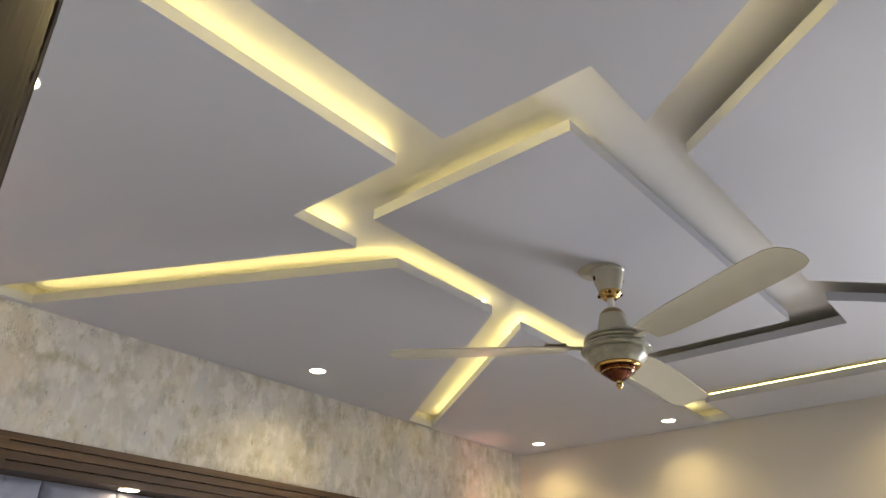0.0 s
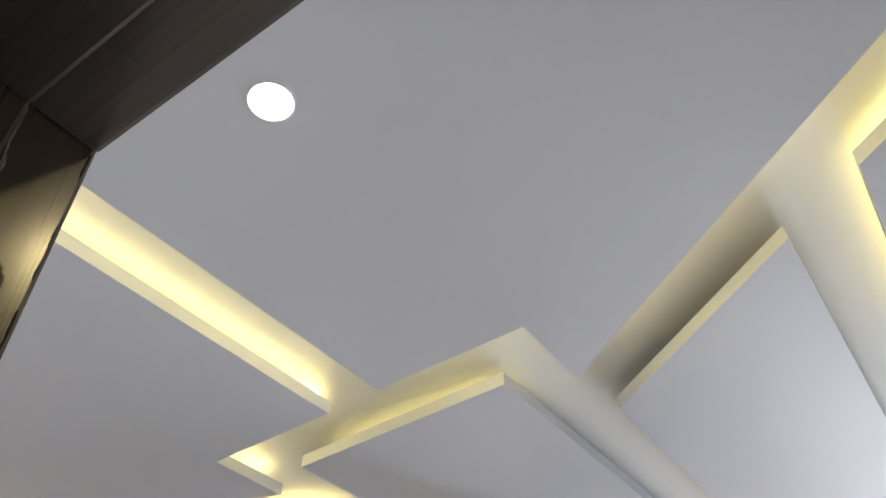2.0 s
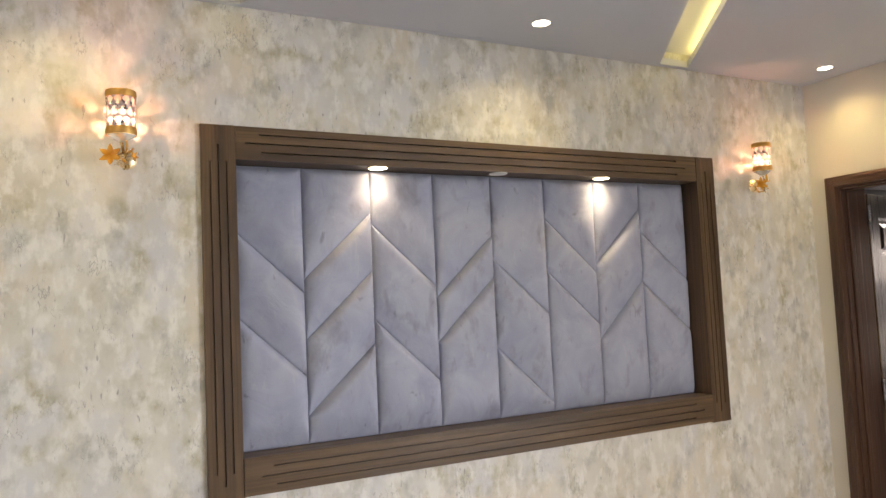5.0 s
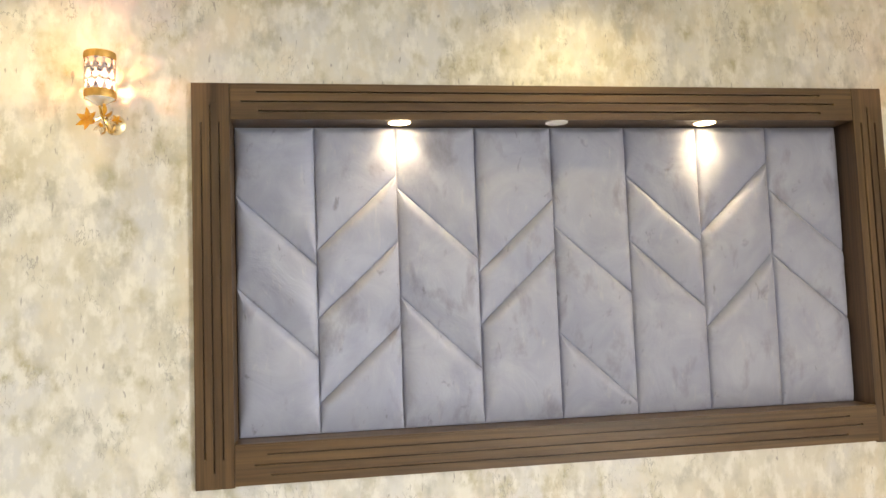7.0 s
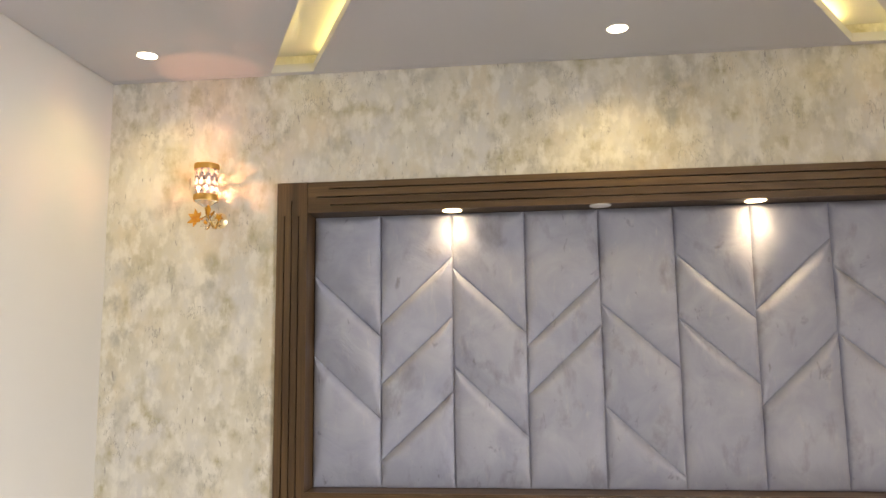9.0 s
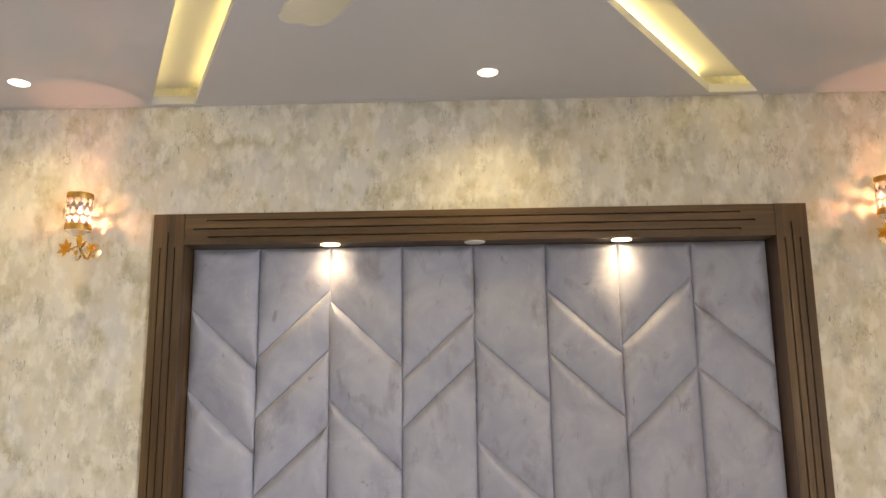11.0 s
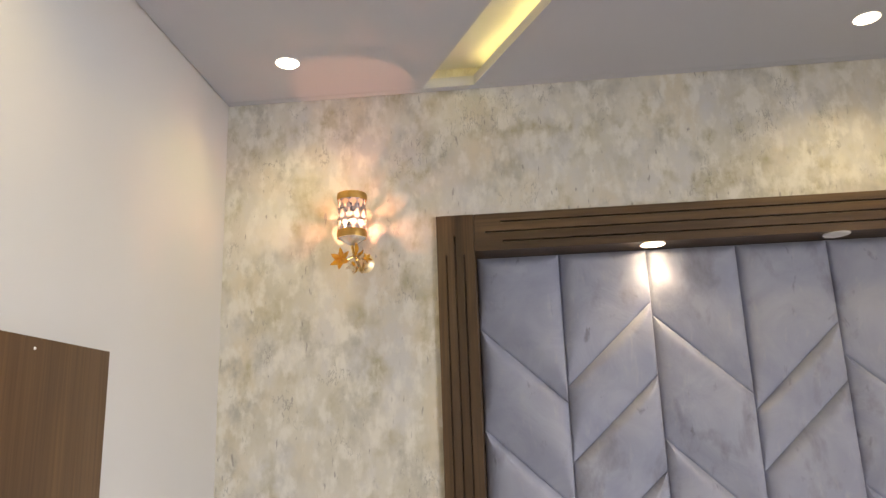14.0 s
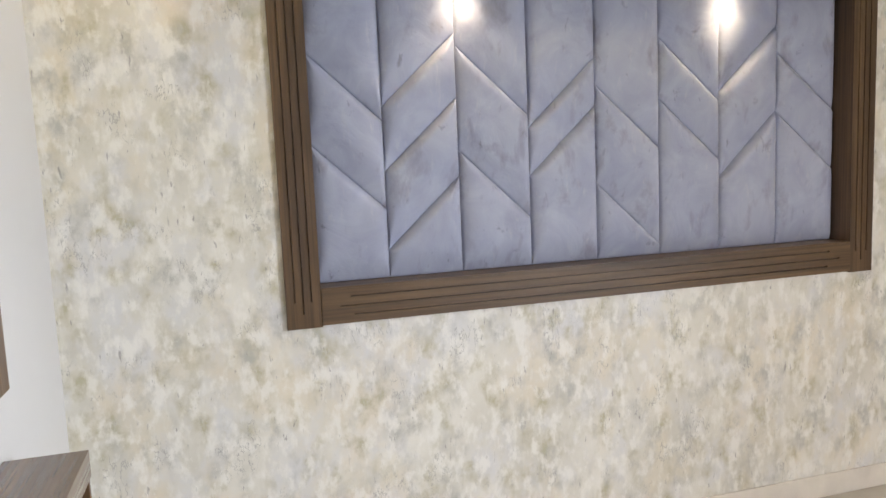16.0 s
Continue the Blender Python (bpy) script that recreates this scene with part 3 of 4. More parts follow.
# unseen window, added round the side fill light
def added_side_window():
    root = holder("window_2_added", (WIDE + 0.12, (EY0 + EY1) / 2, EZ0), "unseen white framed window, added for the side fill light", "window", kind="structure")
    m = Matrix.Translation((-(WIDE + 0.12), -(EY0 + EY1) / 2, -EZ0))
    f, x0, x1, mid = 0.05, WIDE + 0.10, WIDE + 0.15, (EY0 + EY1) / 2
    for name, y0, y1, z0, z1 in (("frame_bar", EY0, EY0 + f, EZ0, EZ1), ("frame_bar", EY1 - f, EY1, EZ0, EZ1), ("frame_bar", EY0 + f, EY1 - f, EZ0, EZ0 + f),
                                 ("frame_bar", EY0 + f, EY1 - f, EZ1 - f, EZ1), ("mullion", mid - 0.02, mid + 0.02, EZ0 + f, EZ1 - f)):
        part(name, box_bm(x0, x1, y0, y1, z0, z1, bevel=0.004), WHITE_TRIM, root).data.transform(m)
    for y0, y1 in ((EY0 + f, mid - 0.02), (mid + 0.02, EY1 - f)):
        ob = part("pane", box_bm(x0 + 0.02, x0 + 0.024, y0, y1, EZ0 + f, EZ1 - f), bpy.data.materials["window_glass"], root)
        ob.data.transform(m)
        ob.visible_shadow = False


added_side_window()


# ---------------------------------------------------------------- light strips on the plates
def led_strip(points, label, rise=0.008, tall=0.005):
    """A flat tape with a low carrier, lying on the plates a little behind their edge."""
    z = H + PLATE
    root = holder("led_strip", (*points[0], z), label, "light strip", "cove light strips")
    o = Matrix.Translation((-points[0][0], -points[0][1], -z))
    tape, base = bmesh.new(), bmesh.new()
    for (ax, ay), (bx, by) in zip(points, points[1:]):
        d = Vector((bx - ax, by - ay, 0))
        s = Vector((-d.y, d.x, 0)).normalized()
        for bm, w, z0, z1 in ((base, 0.007, z + 0.0005, z + rise), (tape, 0.005, z + rise, z + rise + tall)):
            q = [Vector((ax, ay, 0)) + s * w, Vector((bx, by, 0)) + s * w, Vector((bx, by, 0)) - s * w, Vector((ax, ay, 0)) - s * w]
            prism(bm, [(p.x, p.y) for p in q], z0, z1)
    part("carrier", base, WHITE_TRIM, root).data.transform(o)
    part("tape", tape, LED_GLOW, root, "glowing warm yellow tape").data.transform(o)


B = 0.030
led_strip([(1.634 - B, 0.04), (1.634 - B, 1.0)], "warm yellow light strip on the ceiling plate edge")
led_strip([(1.792 + B, 0.04), (1.792 + B, 1.0)], "warm yellow light strip facing the long channel", 0.020, 0.018)
led_strip([(1.236 - B, 1.06), (1.236 - B, 1.25)], "short warm yellow light strip on the plate corner")
led_strip([(1.26, 1.027), (1.60, 1.027)], "short warm yellow light strip on the plate corner", 0.016, 0.018)
led_strip([(0.042, 0.876), (1.215, 1.478)], "warm yellow light strip along the slanting channel", 0.002, 0.004)
led_strip([(1.130, 1.4265), (1.148, 1.4355)], "loose light strip end lying on the plate edge", 0.004, 0.003)
led_strip([(1.078, 2.287), (1.130, 2.249)], "loose light strip end curling over the plate edge", 0.010)
led_strip([(0.08, 0.670), (1.20, 1.240)], "warm yellow light strip facing the slanting channel")
led_strip([(1.243 - B, 1.49), (1.246 - B, 1.91)], "warm yellow light strip beside the middle channel", 0.003)
led_strip([(0.042, 3.058), (1.22, 2.190)], "warm yellow light strip along the second slanting channel")
led_strip([(0.05, 2.806), (1.22, 1.954)], "warm yellow light strip facing the second slanting channel", 0.018, 0.012)
led_strip([(1.244 - B, 2.18), (1.243 - B, 3.878)], "long warm yellow light strip towards the far wall")
led_strip([(1.42, 3.522 + 0.012), (3.38, 3.522 + 0.012)], "warm yellow light strip along the far channel", 0.003)
led_strip([(2.894 + B, 1.6), (2.894 + B, 1.02), (3.39, 0.69)], "warm yellow light strip on the corner plate")
led_strip([(1.815, 1.019), (2.165, 1.019)], "warm yellow light strip on the plate over the entrance", 0.016, 0.018)
led_strip([(2.24, 1.230), (3.38, 0.461)], "warm yellow light strip beside the far slanting channel", 0.018, 0.014)
led_strip([(1.46, 1.300), (2.00, 1.295)], "warm yellow light strip on the middle island", 0.003, 0.004)


# ---------------------------------------------------------------- downlights
def downlight(name, glowmat, radius, label, group):
    root = holder(name, (0, 0, 0), label, "downlight", group)
    bm = lathe(bmesh.new(), [(radius, -0.001), (radius * 1.04, -0.003), (radius * 1.07, -0.003), (radius * 1.11, -0.001), (radius * 1.11, 0)], 36)
    part("trim_ring", bm, WHITE_TRIM, root, smooth=True)
    bm = lathe(bmesh.new(), [(0, -0.0025), (radius * 0.7, -0.0025), (radius, -0.0015)], 36)
    part("diffuser", bm, glowmat, root, "bright warm white diffuser" if glowmat is not WHITE_TRIM else "unlit white diffuser", True)
    return root


def beam(place, watts, colour, angle, blend, radius=0.03):
    d = bpy.data.lights.new("downlight_beam", "SPOT")
    d.energy, d.color, d.spot_size, d.spot_blend, d.shadow_soft_size = watts, colour, radians(angle), blend, radius
    o = new("downlight_beam", d)
    o.location = place


# the spot at x = 3.12 is unseen, added for the highlight on the jamb
SPOTS = [(0.273, 0.290), (1.239, 0.292), (2.172, 0.296), (3.12, 0.295), (0.270, 1.989), (0.281, 3.731), (1.112, 3.722), (2.224, 3.718)]
first = downlight("downlight", SPOT_GLOW, 0.0345, "round recessed ceiling downlight, switched on", "ceiling downlights")
first.matrix_basis = pose(*SPOTS[0], H)
for x, y in SPOTS[1:]:
    copy_thing(first, pose(x, y, H))
for x, y in SPOTS:
    beam((x, y, H - 0.012), SPOT_WATTS, SPOT_COLOUR, 138, 1.0)

# ---------------------------------------------------------------- niche frame
def grooved_board(length, width, thick, grooves, bevel=0.002):
    """A board along x, width along y, front towards +z; grooves are (y, x0, x1), cut 4 mm wide and deep."""
    g = 0.0026
    bm = bmesh.new()
    ys = sorted({0, width, *(v for y, _, _ in grooves for v in (y - g, y + g))})
    xs = sorted({0, length, *(v for _, a, b in grooves for v in (a, b))})
    cut = {}
    for i in range(len(xs) - 1):
        for j in range(len(ys) - 1):
            cx, cy = (xs[i] + xs[i + 1]) / 2, (ys[j] + ys[j + 1]) / 2
            cut[i, j] = any(a < cx < b and abs(cy - y) < g for y, a, b in grooves)
    for (i, j), low in cut.items():
        z = thick - 0.012 if low else thick
        bm.faces.new([bm.verts.new(p) for p in ((xs[i], ys[j], z), (xs[i + 1], ys[j], z), (xs[i + 1], ys[j + 1], z), (xs[i], ys[j + 1], z))])
        if low:
            x0, x1, y0, y1, a, b = xs[i], xs[i + 1], ys[j], ys[j + 1], thick - 0.012, thick
            sides = [((x0, y0), (x1, y0)), ((x1, y1), (x0, y1))]
            if not cut.get((i - 1, j)):
                sides.append(((x0, y1), (x0, y0)))
            if not cut.get((i + 1, j)):
                sides.append(((x1, y0), (x1, y1)))
            for (px, py), (qx, qy) in sides:
                bm.faces.new([bm.verts.new(p) for p in ((px, py, a), (px, py, b), (qx, qy, b), (qx, qy, a))])
    c = [(0, 0), (length, 0), (length, width), (0, width)]
    for k in range(4):
        (ax, ay), (bx, by) = c[k], c[(k + 1) % 4]
        bm.faces.new([bm.verts.new(p) for p in ((ax, ay, 0), (bx, by, 0), (bx, by, thick), (ax, ay, thick))])
    bm.faces.new([bm.verts.new((x, y, 0)) for x, y in c[::-1]])
    bmesh.ops.remove_doubles(bm, verts=bm.verts[:], dist=0.0001)
    return bm


OY0, OY1, OZ0, OZ1 = 0.705, 3.182, 0.988, 2.282   # outside of the frame
IY0, IY1, IZ0, IZ1 = 0.824, 3.064, 1.122, 2.162   # clear opening
FRONT = 0.014

niche = holder("wall_niche", (0, 1.943, OZ0), "brown walnut frame with fine grooves round the padded niche", "wall frame")
base = Matrix.Translation((0, -1.943, -OZ0))
ALONG_Y = Matrix(((0, 0, 1, 0), (1, 0, 0, 0), (0, 1, 0, 0), (0, 0, 0, 1)))
ALONG_Z = Matrix(((0, 0, 1, 0), (0, 1, 0, 0), (1, 0, 0, 0), (0, 0, 0, 1)))
T = FRONT + 0.02


def add_board(name, bm, mat, m):
    ob = part(name, bm, mat, niche)
    ob.data.transform(base @ m)
    fix = bmesh.new()
    fix.from_mesh(ob.data)
    bmesh.ops.recalc_face_normals(fix, faces=fix.faces[:])
    fix.to_mesh(ob.data)
    fix.free()
    return ob


tall = OZ1 - OZ0
SW = IY0 - OY0
add_board("stile", grooved_board(tall, SW, T, [(0.030, 0.09, tall - 0.13), (0.058, 0.05, tall - 0.07), (0.086, 0.09, tall - 0.13)]), RAIL_Z, Matrix.Translation((-0.02, OY0, OZ0)) @ ALONG_Z)
add_board("stile", grooved_board(tall, OY1 - IY1, T, [(0.030, 0.09, tall - 0.13), (0.058, 0.05, tall - 0.07), (0.086, 0.09, tall - 0.13)]), RAIL_Z, Matrix.Translation((-0.02, IY1, OZ0)) @ ALONG_Z)
wide = IY1 - IY0
add_board("top_rail", grooved_board(wide - 0.002, OZ1 - IZ1, T - 0.002, [(0.028, 0.09, wide - 0.13), (0.060, 0.035, wide - 0.075), (0.092, 0.085, wide - 0.13)]), RAIL_Y, Matrix.Translation((-0.02, IY0 + 0.001, IZ1)) @ ALONG_Y)
add_board("bottom_rail", grooved_board(wide - 0.002, IZ0 - OZ0 - 0.012, T + 0.004, [(0.030, 0.11, wide - 0.12), (0.062, 0.06, wide - 0.06), (0.094, 0.10, wide - 0.11)]), RAIL_Y, Matrix.Translation((-0.02, IY0 + 0.001, OZ0 + 0.006)) @ ALONG_Y)
# lining of the niche
D = -0.100
for name, size, mat in (("lining", (D, -0.0205, NY0 + 0.001, IY0, IZ0 - 0.002, IZ1 + 0.002), RAIL_Z), ("lining", (D, -0.0205, IY1, NY1 - 0.001, IZ0 - 0.002, IZ1 + 0.002), RAIL_Z),
                        ("lining", (D, -0.0205, IY0, IY1, IZ1, NZ1 - 0.001), RAIL_Y), ("ledge", (D, 0.016, IY0 + 0.001, IY1 - 0.001, IZ0 - 0.006, IZ0), RAIL_Y)):
    add_board(name, box_bm(*size), mat, Matrix())
# back board coloured near-black, so gaps round the cushions look shaded
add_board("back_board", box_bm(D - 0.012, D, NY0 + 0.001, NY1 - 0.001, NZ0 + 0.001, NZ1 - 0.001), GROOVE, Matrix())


# ---------------------------------------------------------------- padded velvet wall panel
PUFF = [(0.0, 0.0), (0.0006, 0.0), (0.002, 0.007), (0.006, 0.0145), (0.013, 0.0200), (0.024, 0.0270), (0.038, 0.0330), (0.055, 0.0375), (0.078, 0.0405), (0.105, 0.0415), (0.5, 0.0415)]
RIM = [(0.0, 0.0), (0.0006, 0.0), (0.002, 0.0055), (0.006, 0.0120), (0.013, 0.0210), (0.024, 0.0340), (0.038, 0.0475), (0.055, 0.0580), (0.078, 0.0600), (0.105, 0.0550), (0.16, 0.0460), (0.5, 0.0420)]


def swell(table, d):
    for (a, p), (b, q) in zip(table, table[1:]):
        if d <= b:
            return p + (q - p) * max(0, d - a) / (b - a)
    return table[-1][1]


def cushion(points):
    """A padded piece over a polygon of (y, z), its lower edge first and its upper edge third, puffing towards +x; the cloth slopes long to the lower edge and stands proud along the upper one."""
    edges = []
    for i in range(4):
        a, b = Vector(points[i]), Vector(points[(i + 1) % 4])
        w = (b - a).normalized()
        edges.append((a, Vector((-w.y, w.x))))
    corners = [Vector(q) for q in points]
    centre = sum(corners, Vector((0, 0))) / 4
    bm = bmesh.new()
    rings = []
    steps = 18
    for shrink in (0.0, 0.006, 0.02, 0.045, 0.08, 0.12, 0.17, 0.23, 0.30, 0.38, 0.47, 0.58, 0.70, 0.84):
        ring = []
        for i, q in enumerate(corners):
            r = corners[(i + 1) % 4]
            for k in range(steps):
                w = q.lerp(r, k / steps).lerp(centre, shrink)
                gap = [max(0, (w - a).dot(n)) for a, n in edges]
                slope = min(1, gap[0] / 0.15)
                low = swell(PUFF, gap[0]) * (0.40 + 0.60 * slope * slope * (3 - 2 * slope))
                # the four slopes run softly into one another
                h = sum(max(v, 1e-5) ** -7 for v in (low, swell(PUFF, gap[1]), swell(PUFF, gap[3]), swell(RIM, gap[2]))) ** (-1 / 7)
                fold = noise.noise((w.x * 9, w.y * 9, 3.1)) * 0.0035 + noise.noise((w.x * 24, w.y * 15, 8.4)) * 0.0012
                ring.append(bm.verts.new((h + fold * min(1, h / 0.02), w.x, w.y)))
        rings.append(ring)
    for a, b in zip(rings, rings[1:]):
        for k in range(len(a)):
            bm.faces.new((a[k], a[(k + 1) % len(a)], b[(k + 1) % len(b)], b[k]))
    mid = Vector((0, 0, 0))
    for v in rings[-1]:
        mid += v.co
    c = bm.verts.new(mid / len(rings[-1]))
    for k in range(len(rings[-1])):
        bm.faces.new((rings[-1][k], rings[-1][(k + 1) % len(rings[-1])], c))
    return bm


headboard = holder("headboard_panel", (D, 1.935, 1.12), "grey velvet padded wall panel in slanting chevron pieces", "headboard")
hm = Matrix.Translation((0.001, -1.935, -1.12))
CUTS = [
    [(1.928, 1.684), (1.615, 1.371)],
    [(1.735, 1.993), (1.505, 1.763), (1.222, 1.478)],
    [(1.950, 1.692), (1.572, 1.308)],
    [(1.644, 1.902), (1.462, 1.722)],
    [(1.803, 1.554), (1.424, 1.165)],
    [(1.983, 1.733), (1.746, 1.495)],
    [(1.764, 2.028), (1.417, 1.684)],
    [(1.925, 1.681), (1.680, 1.432)],
]
for k, cuts in enumerate(CUTS):
    y0, y1 = 0.826 if k == 0 else 0.812 + 0.2797 * k, 3.062 if k == 7 else 0.812 + 0.2797 * (k + 1)
    lines = [(IZ1 - 0.001, IZ1 - 0.001), *cuts, (IZ0 + 0.001, IZ0 + 0.001)]
    for (ta, tb), (ba, bb) in zip(lines, lines[1:]):
        piece = part("cushion", cushion([(y0, ba), (y1, bb), (y1, tb), (y0, ta)]), VELVET, headboard, smooth=True)
        piece.data.transform(hm)

# lamp in the bathroom
d = downlight("bath_downlight", SPOT_GLOW, 0.05, "round bathroom ceiling downlight, switched on", "")
d.matrix_basis = pose(0.21, 4.93, 2.21)
beam((0.21, 4.93, 2.198), 110, (0.98, 0.98, 1.0), 150, 0.8)

# lamps in the niche
NICHE_X = -0.024
for y, lit in ((1.381, True), (1.936, False), (2.494, True)):
    d = downlight("niche_downlight", NICHE_GLOW if lit else WHITE_TRIM, 0.036, "round downlight in the niche top, switched " + ("on" if lit else "off"), "niche downlights")
    d.matrix_basis = pose(NICHE_X, y, IZ1 - 0.0005)
    if lit:
        beam((NICHE_X - 0.004, y, IZ1 - 0.010), NICHE_WATTS, NICHE_COLOUR, 116, 0.85, 0.02)


# ---------------------------------------------------------------- wall lamps
def leaf_blade(bm, length, width, m, petals=1):
    """Pointed petals round a centre."""
    for p in range(petals):
        r = Matrix.Rotation(2 * math.pi * p / petals, 4, "Z")
        prof = ((0.0, 0.10), (0.3, 0.8), (0.5, 1.0), (0.75, 0.6), (1.0, 0.02))
        left, right, mid = [], [], []
        for s, w in prof:
            z = 0.18 * length * s * s
            for group, side in ((left, w), (mid, 0), (right, -w)):
                group.append(bm.verts.new(m @ r @ Vector((length * s, side * width / 2, z - abs(side) * 0.1 * width))))
        for a, b in ((left, mid), (mid, right)):
            for i in range(len(prof) - 1):
                bm.faces.new((a[i], a[i + 1], b[i + 1], b[i]))
    return bm


def thick(ob, t):
    mod = ob.modifiers.new("thickness", "SOLIDIFY")
    mod.thickness = t
    return ob


AMBER, an, al, ab = material("amber_crystal")
ab.inputs["Base Color"].default_value = (0.80, 0.36, 0.03, 1)
ab.inputs["Roughness"].default_value = 0.15
ab.inputs["Transmission Weight"].default_value = 0.3
al.new(ramp(an, al, noise_tex(an, al, coords(an, al), 40, 3), [(0.3, (0.62, 0.22, 0.01)), (0.7, (0.9, 0.48, 0.07))]), ab.inputs["Base Color"])
CRYSTAL, cn, cl, cb = material("clear_crystal")
cb.inputs["Base Color"].default_value = (0.95, 0.92, 0.85, 1)
cb.inputs["Roughness"].default_value = 0.03
cb.inputs["Transmission Weight"].default_value = 0.9
# half-clear emissive sleeve, added to brighten the inside of the shade
LINER, ln, ll, lb = material("shade_glow_liner")
lb.inputs["Base Color"].default_value = (0.95, 0.9, 0.85, 1)
lb.inputs["Emission Color"].default_value = (1.0, 0.62, 0.42, 1)
lb.inputs["Emission Strength"].default_value = 0.3
clear = ln.new("ShaderNodeBsdfTransparent")
both = ln.new("ShaderNodeMixShader")
both.inputs[0].default_value = 0.5
ll.new(clear.outputs[0], both.inputs[1])
ll.new(lb.outputs[0], both.inputs[2])
ll.new(both.outputs[0], ln["Material Output"].inputs["Surface"])


def wall_lamp():
    """A pierced drum shade on a flowered bracket; its middle stands 0.085 m off the wall at z = 0."""
    root = holder("wall_lamp", (0, 0, 0), "gold wall lamp with pierced drum shade and amber flowers, lit", "wall lamp", "wall lamps")
    R, X = 0.046, 0.085
    o = Matrix.Translation((X, 0, 0))

    def ring(name, z0, z1, r0, r1):
        bm = lathe(bmesh.new(), [(r0, z0), (r1, z0), (r1 + 0.0015, (z0 + z1) / 2), (r1, z1), (r0, z1), (r0, z0)], 40)
        bmesh.ops.transform(bm, matrix=o, verts=bm.verts[:])
        return part(name, bm, GOLD, root, "brushed gold band", True)

    ring("top_band", 0.122, 0.144, R - 0.002, R)
    ring("bottom_band", 0.0, 0.024, R - 0.002, R)
    # pierced middle: staggered rows of pear-shaped holes
    bm = bmesh.new()
    around, up, cells, tiers = 154, 60, 11, 3
    grid = [[bm.verts.new((X + (R - 0.001) * math.cos(2 * math.pi * k / around), (R - 0.001) * math.sin(2 * math.pi * k / around), 0.022 + 0.102 * i / up)) for k in range(around)] for i in range(up + 1)]
    for i in range(up):
        for k in range(around):
            tier = (i + 0.5) / up * tiers
            u = ((k + 0.5) / around * cells + 0.5 * (int(tier) % 2)) % 1 - 0.5
            v = tier % 1 - 0.5
            flip = v if int(tier) % 2 else -v
            if (u / 0.42) ** 2 + ((flip + 0.14) / 0.28) ** 2 < 1 or (abs(u) < 0.16 and -0.1 < flip < 0.41):
                continue
            bm.faces.new((grid[i][k], grid[i][(k + 1) % around], grid[i + 1][(k + 1) % around], grid[i + 1][k]))
    bmesh.ops.delete(bm, geom=[v for v in bm.verts if not v.link_faces], context="VERTS")
    thick(part("pierced_shade", bm, LATTICE, root, "silver pierced metal shade"), 0.0012)
    # added sleeve whose own glow stands for the bulb-lit inside
    bm = lathe(bmesh.new(), [(R - 0.005, 0.02), (R - 0.005, 0.126)], 32)
    bmesh.ops.transform(bm, matrix=o, verts=bm.verts[:])
    part("glow_liner", bm, LINER, root, "added inner sleeve with a faint glow, as if lit by the bulb", True)
    bm = lathe(bmesh.new(), [(0.0, -0.002), (0.02, -0.001), (R - 0.002, 0.003), (R - 0.002, 0.001), (0.024, -0.012), (0.012, -0.020), (0, -0.024)], 32)
    bmesh.ops.transform(bm, matrix=o, verts=bm.verts[:])
    part("cup", bm, CRYSTAL, root, "clear crystal cup", True)
    bm = lathe(bmesh.new(), [(0, 0.004), (0.012, 0.006), (0.017, 0.016), (0.016, 0.026), (0.008, 0.034), (0, 0.036)], 20)
    bmesh.ops.transform(bm, matrix=o, verts=bm.verts[:])
    part("bulb", bm, BULB_GLOW, root, "small glowing bulb", True)
    # bracket
    bm = bmesh.new()
    tube(bm, [(X, 0, -0.022), (X, 0.004, -0.045), (X - 0.006, 0.016, -0.075), (X - 0.025, 0.022, -0.098), (X - 0.05, 0.020, -0.098), (0.012, 0.022, -0.062)], 0.0045, 10)
    tube(bm, [(X - 0.01, 0.01, -0.05), (X + 0.004, -0.012, -0.066), (X + 0.01, -0.024, -0.070)], 0.003, 8)
    tube(bm, [(X - 0.012, 0.012, -0.06), (X - 0.002, 0.03, -0.048), (X, 0.034, -0.038)], 0.003, 8)
    part("bracket", bm, BRASS, root, "curved gold bracket", True)
    bm = lathe(bmesh.new(), [(0, 0.016), (0.012, 0.015), (0.026, 0.009), (0.032, 0.003), (0.032, 0.0)], 28)
    bmesh.ops.transform(bm, matrix=pose(0.001, 0.022, -0.062, 0, 90, 0), verts=bm.verts[:])
    part("wall_plate", bm, PALE_GOLD, root, "round pale gold wall plate", True)
    for name, place, turn, size in (("flower", (X + 0.012, -0.034, -0.066), (6, 82, -12), 0.037), ("small_flower", (X - 0.03, 0.040, -0.058), (-10, 80, 30), 0.018), ("leaf_cluster", (X - 0.004, 0.004, -0.080), (30, 84, 10), 0.030), ("leaf_cluster", (X - 0.03, 0.026, -0.062), (-20, 80, 20), 0.024)):
        bm = leaf_blade(bmesh.new(), size, size * 0.5, pose(*place, *turn), 6 if name != "small_flower" else 5)
        thick(part(name, bm, AMBER if "flower" in name else CRYSTAL, root, "amber glass flower" if "flower" in name else "clear crystal leaves"), 0.0015)
    bm = bmesh.new()
    tube(bm, [(X - 0.012, 0.012, -0.09), (X - 0.002, 0.012, -0.104), (X + 0.004, 0.004, -0.112)], [0.004, 0.003, 0.001], 8)
    part("curl", bm, BRASS, root, "gold curl", True)
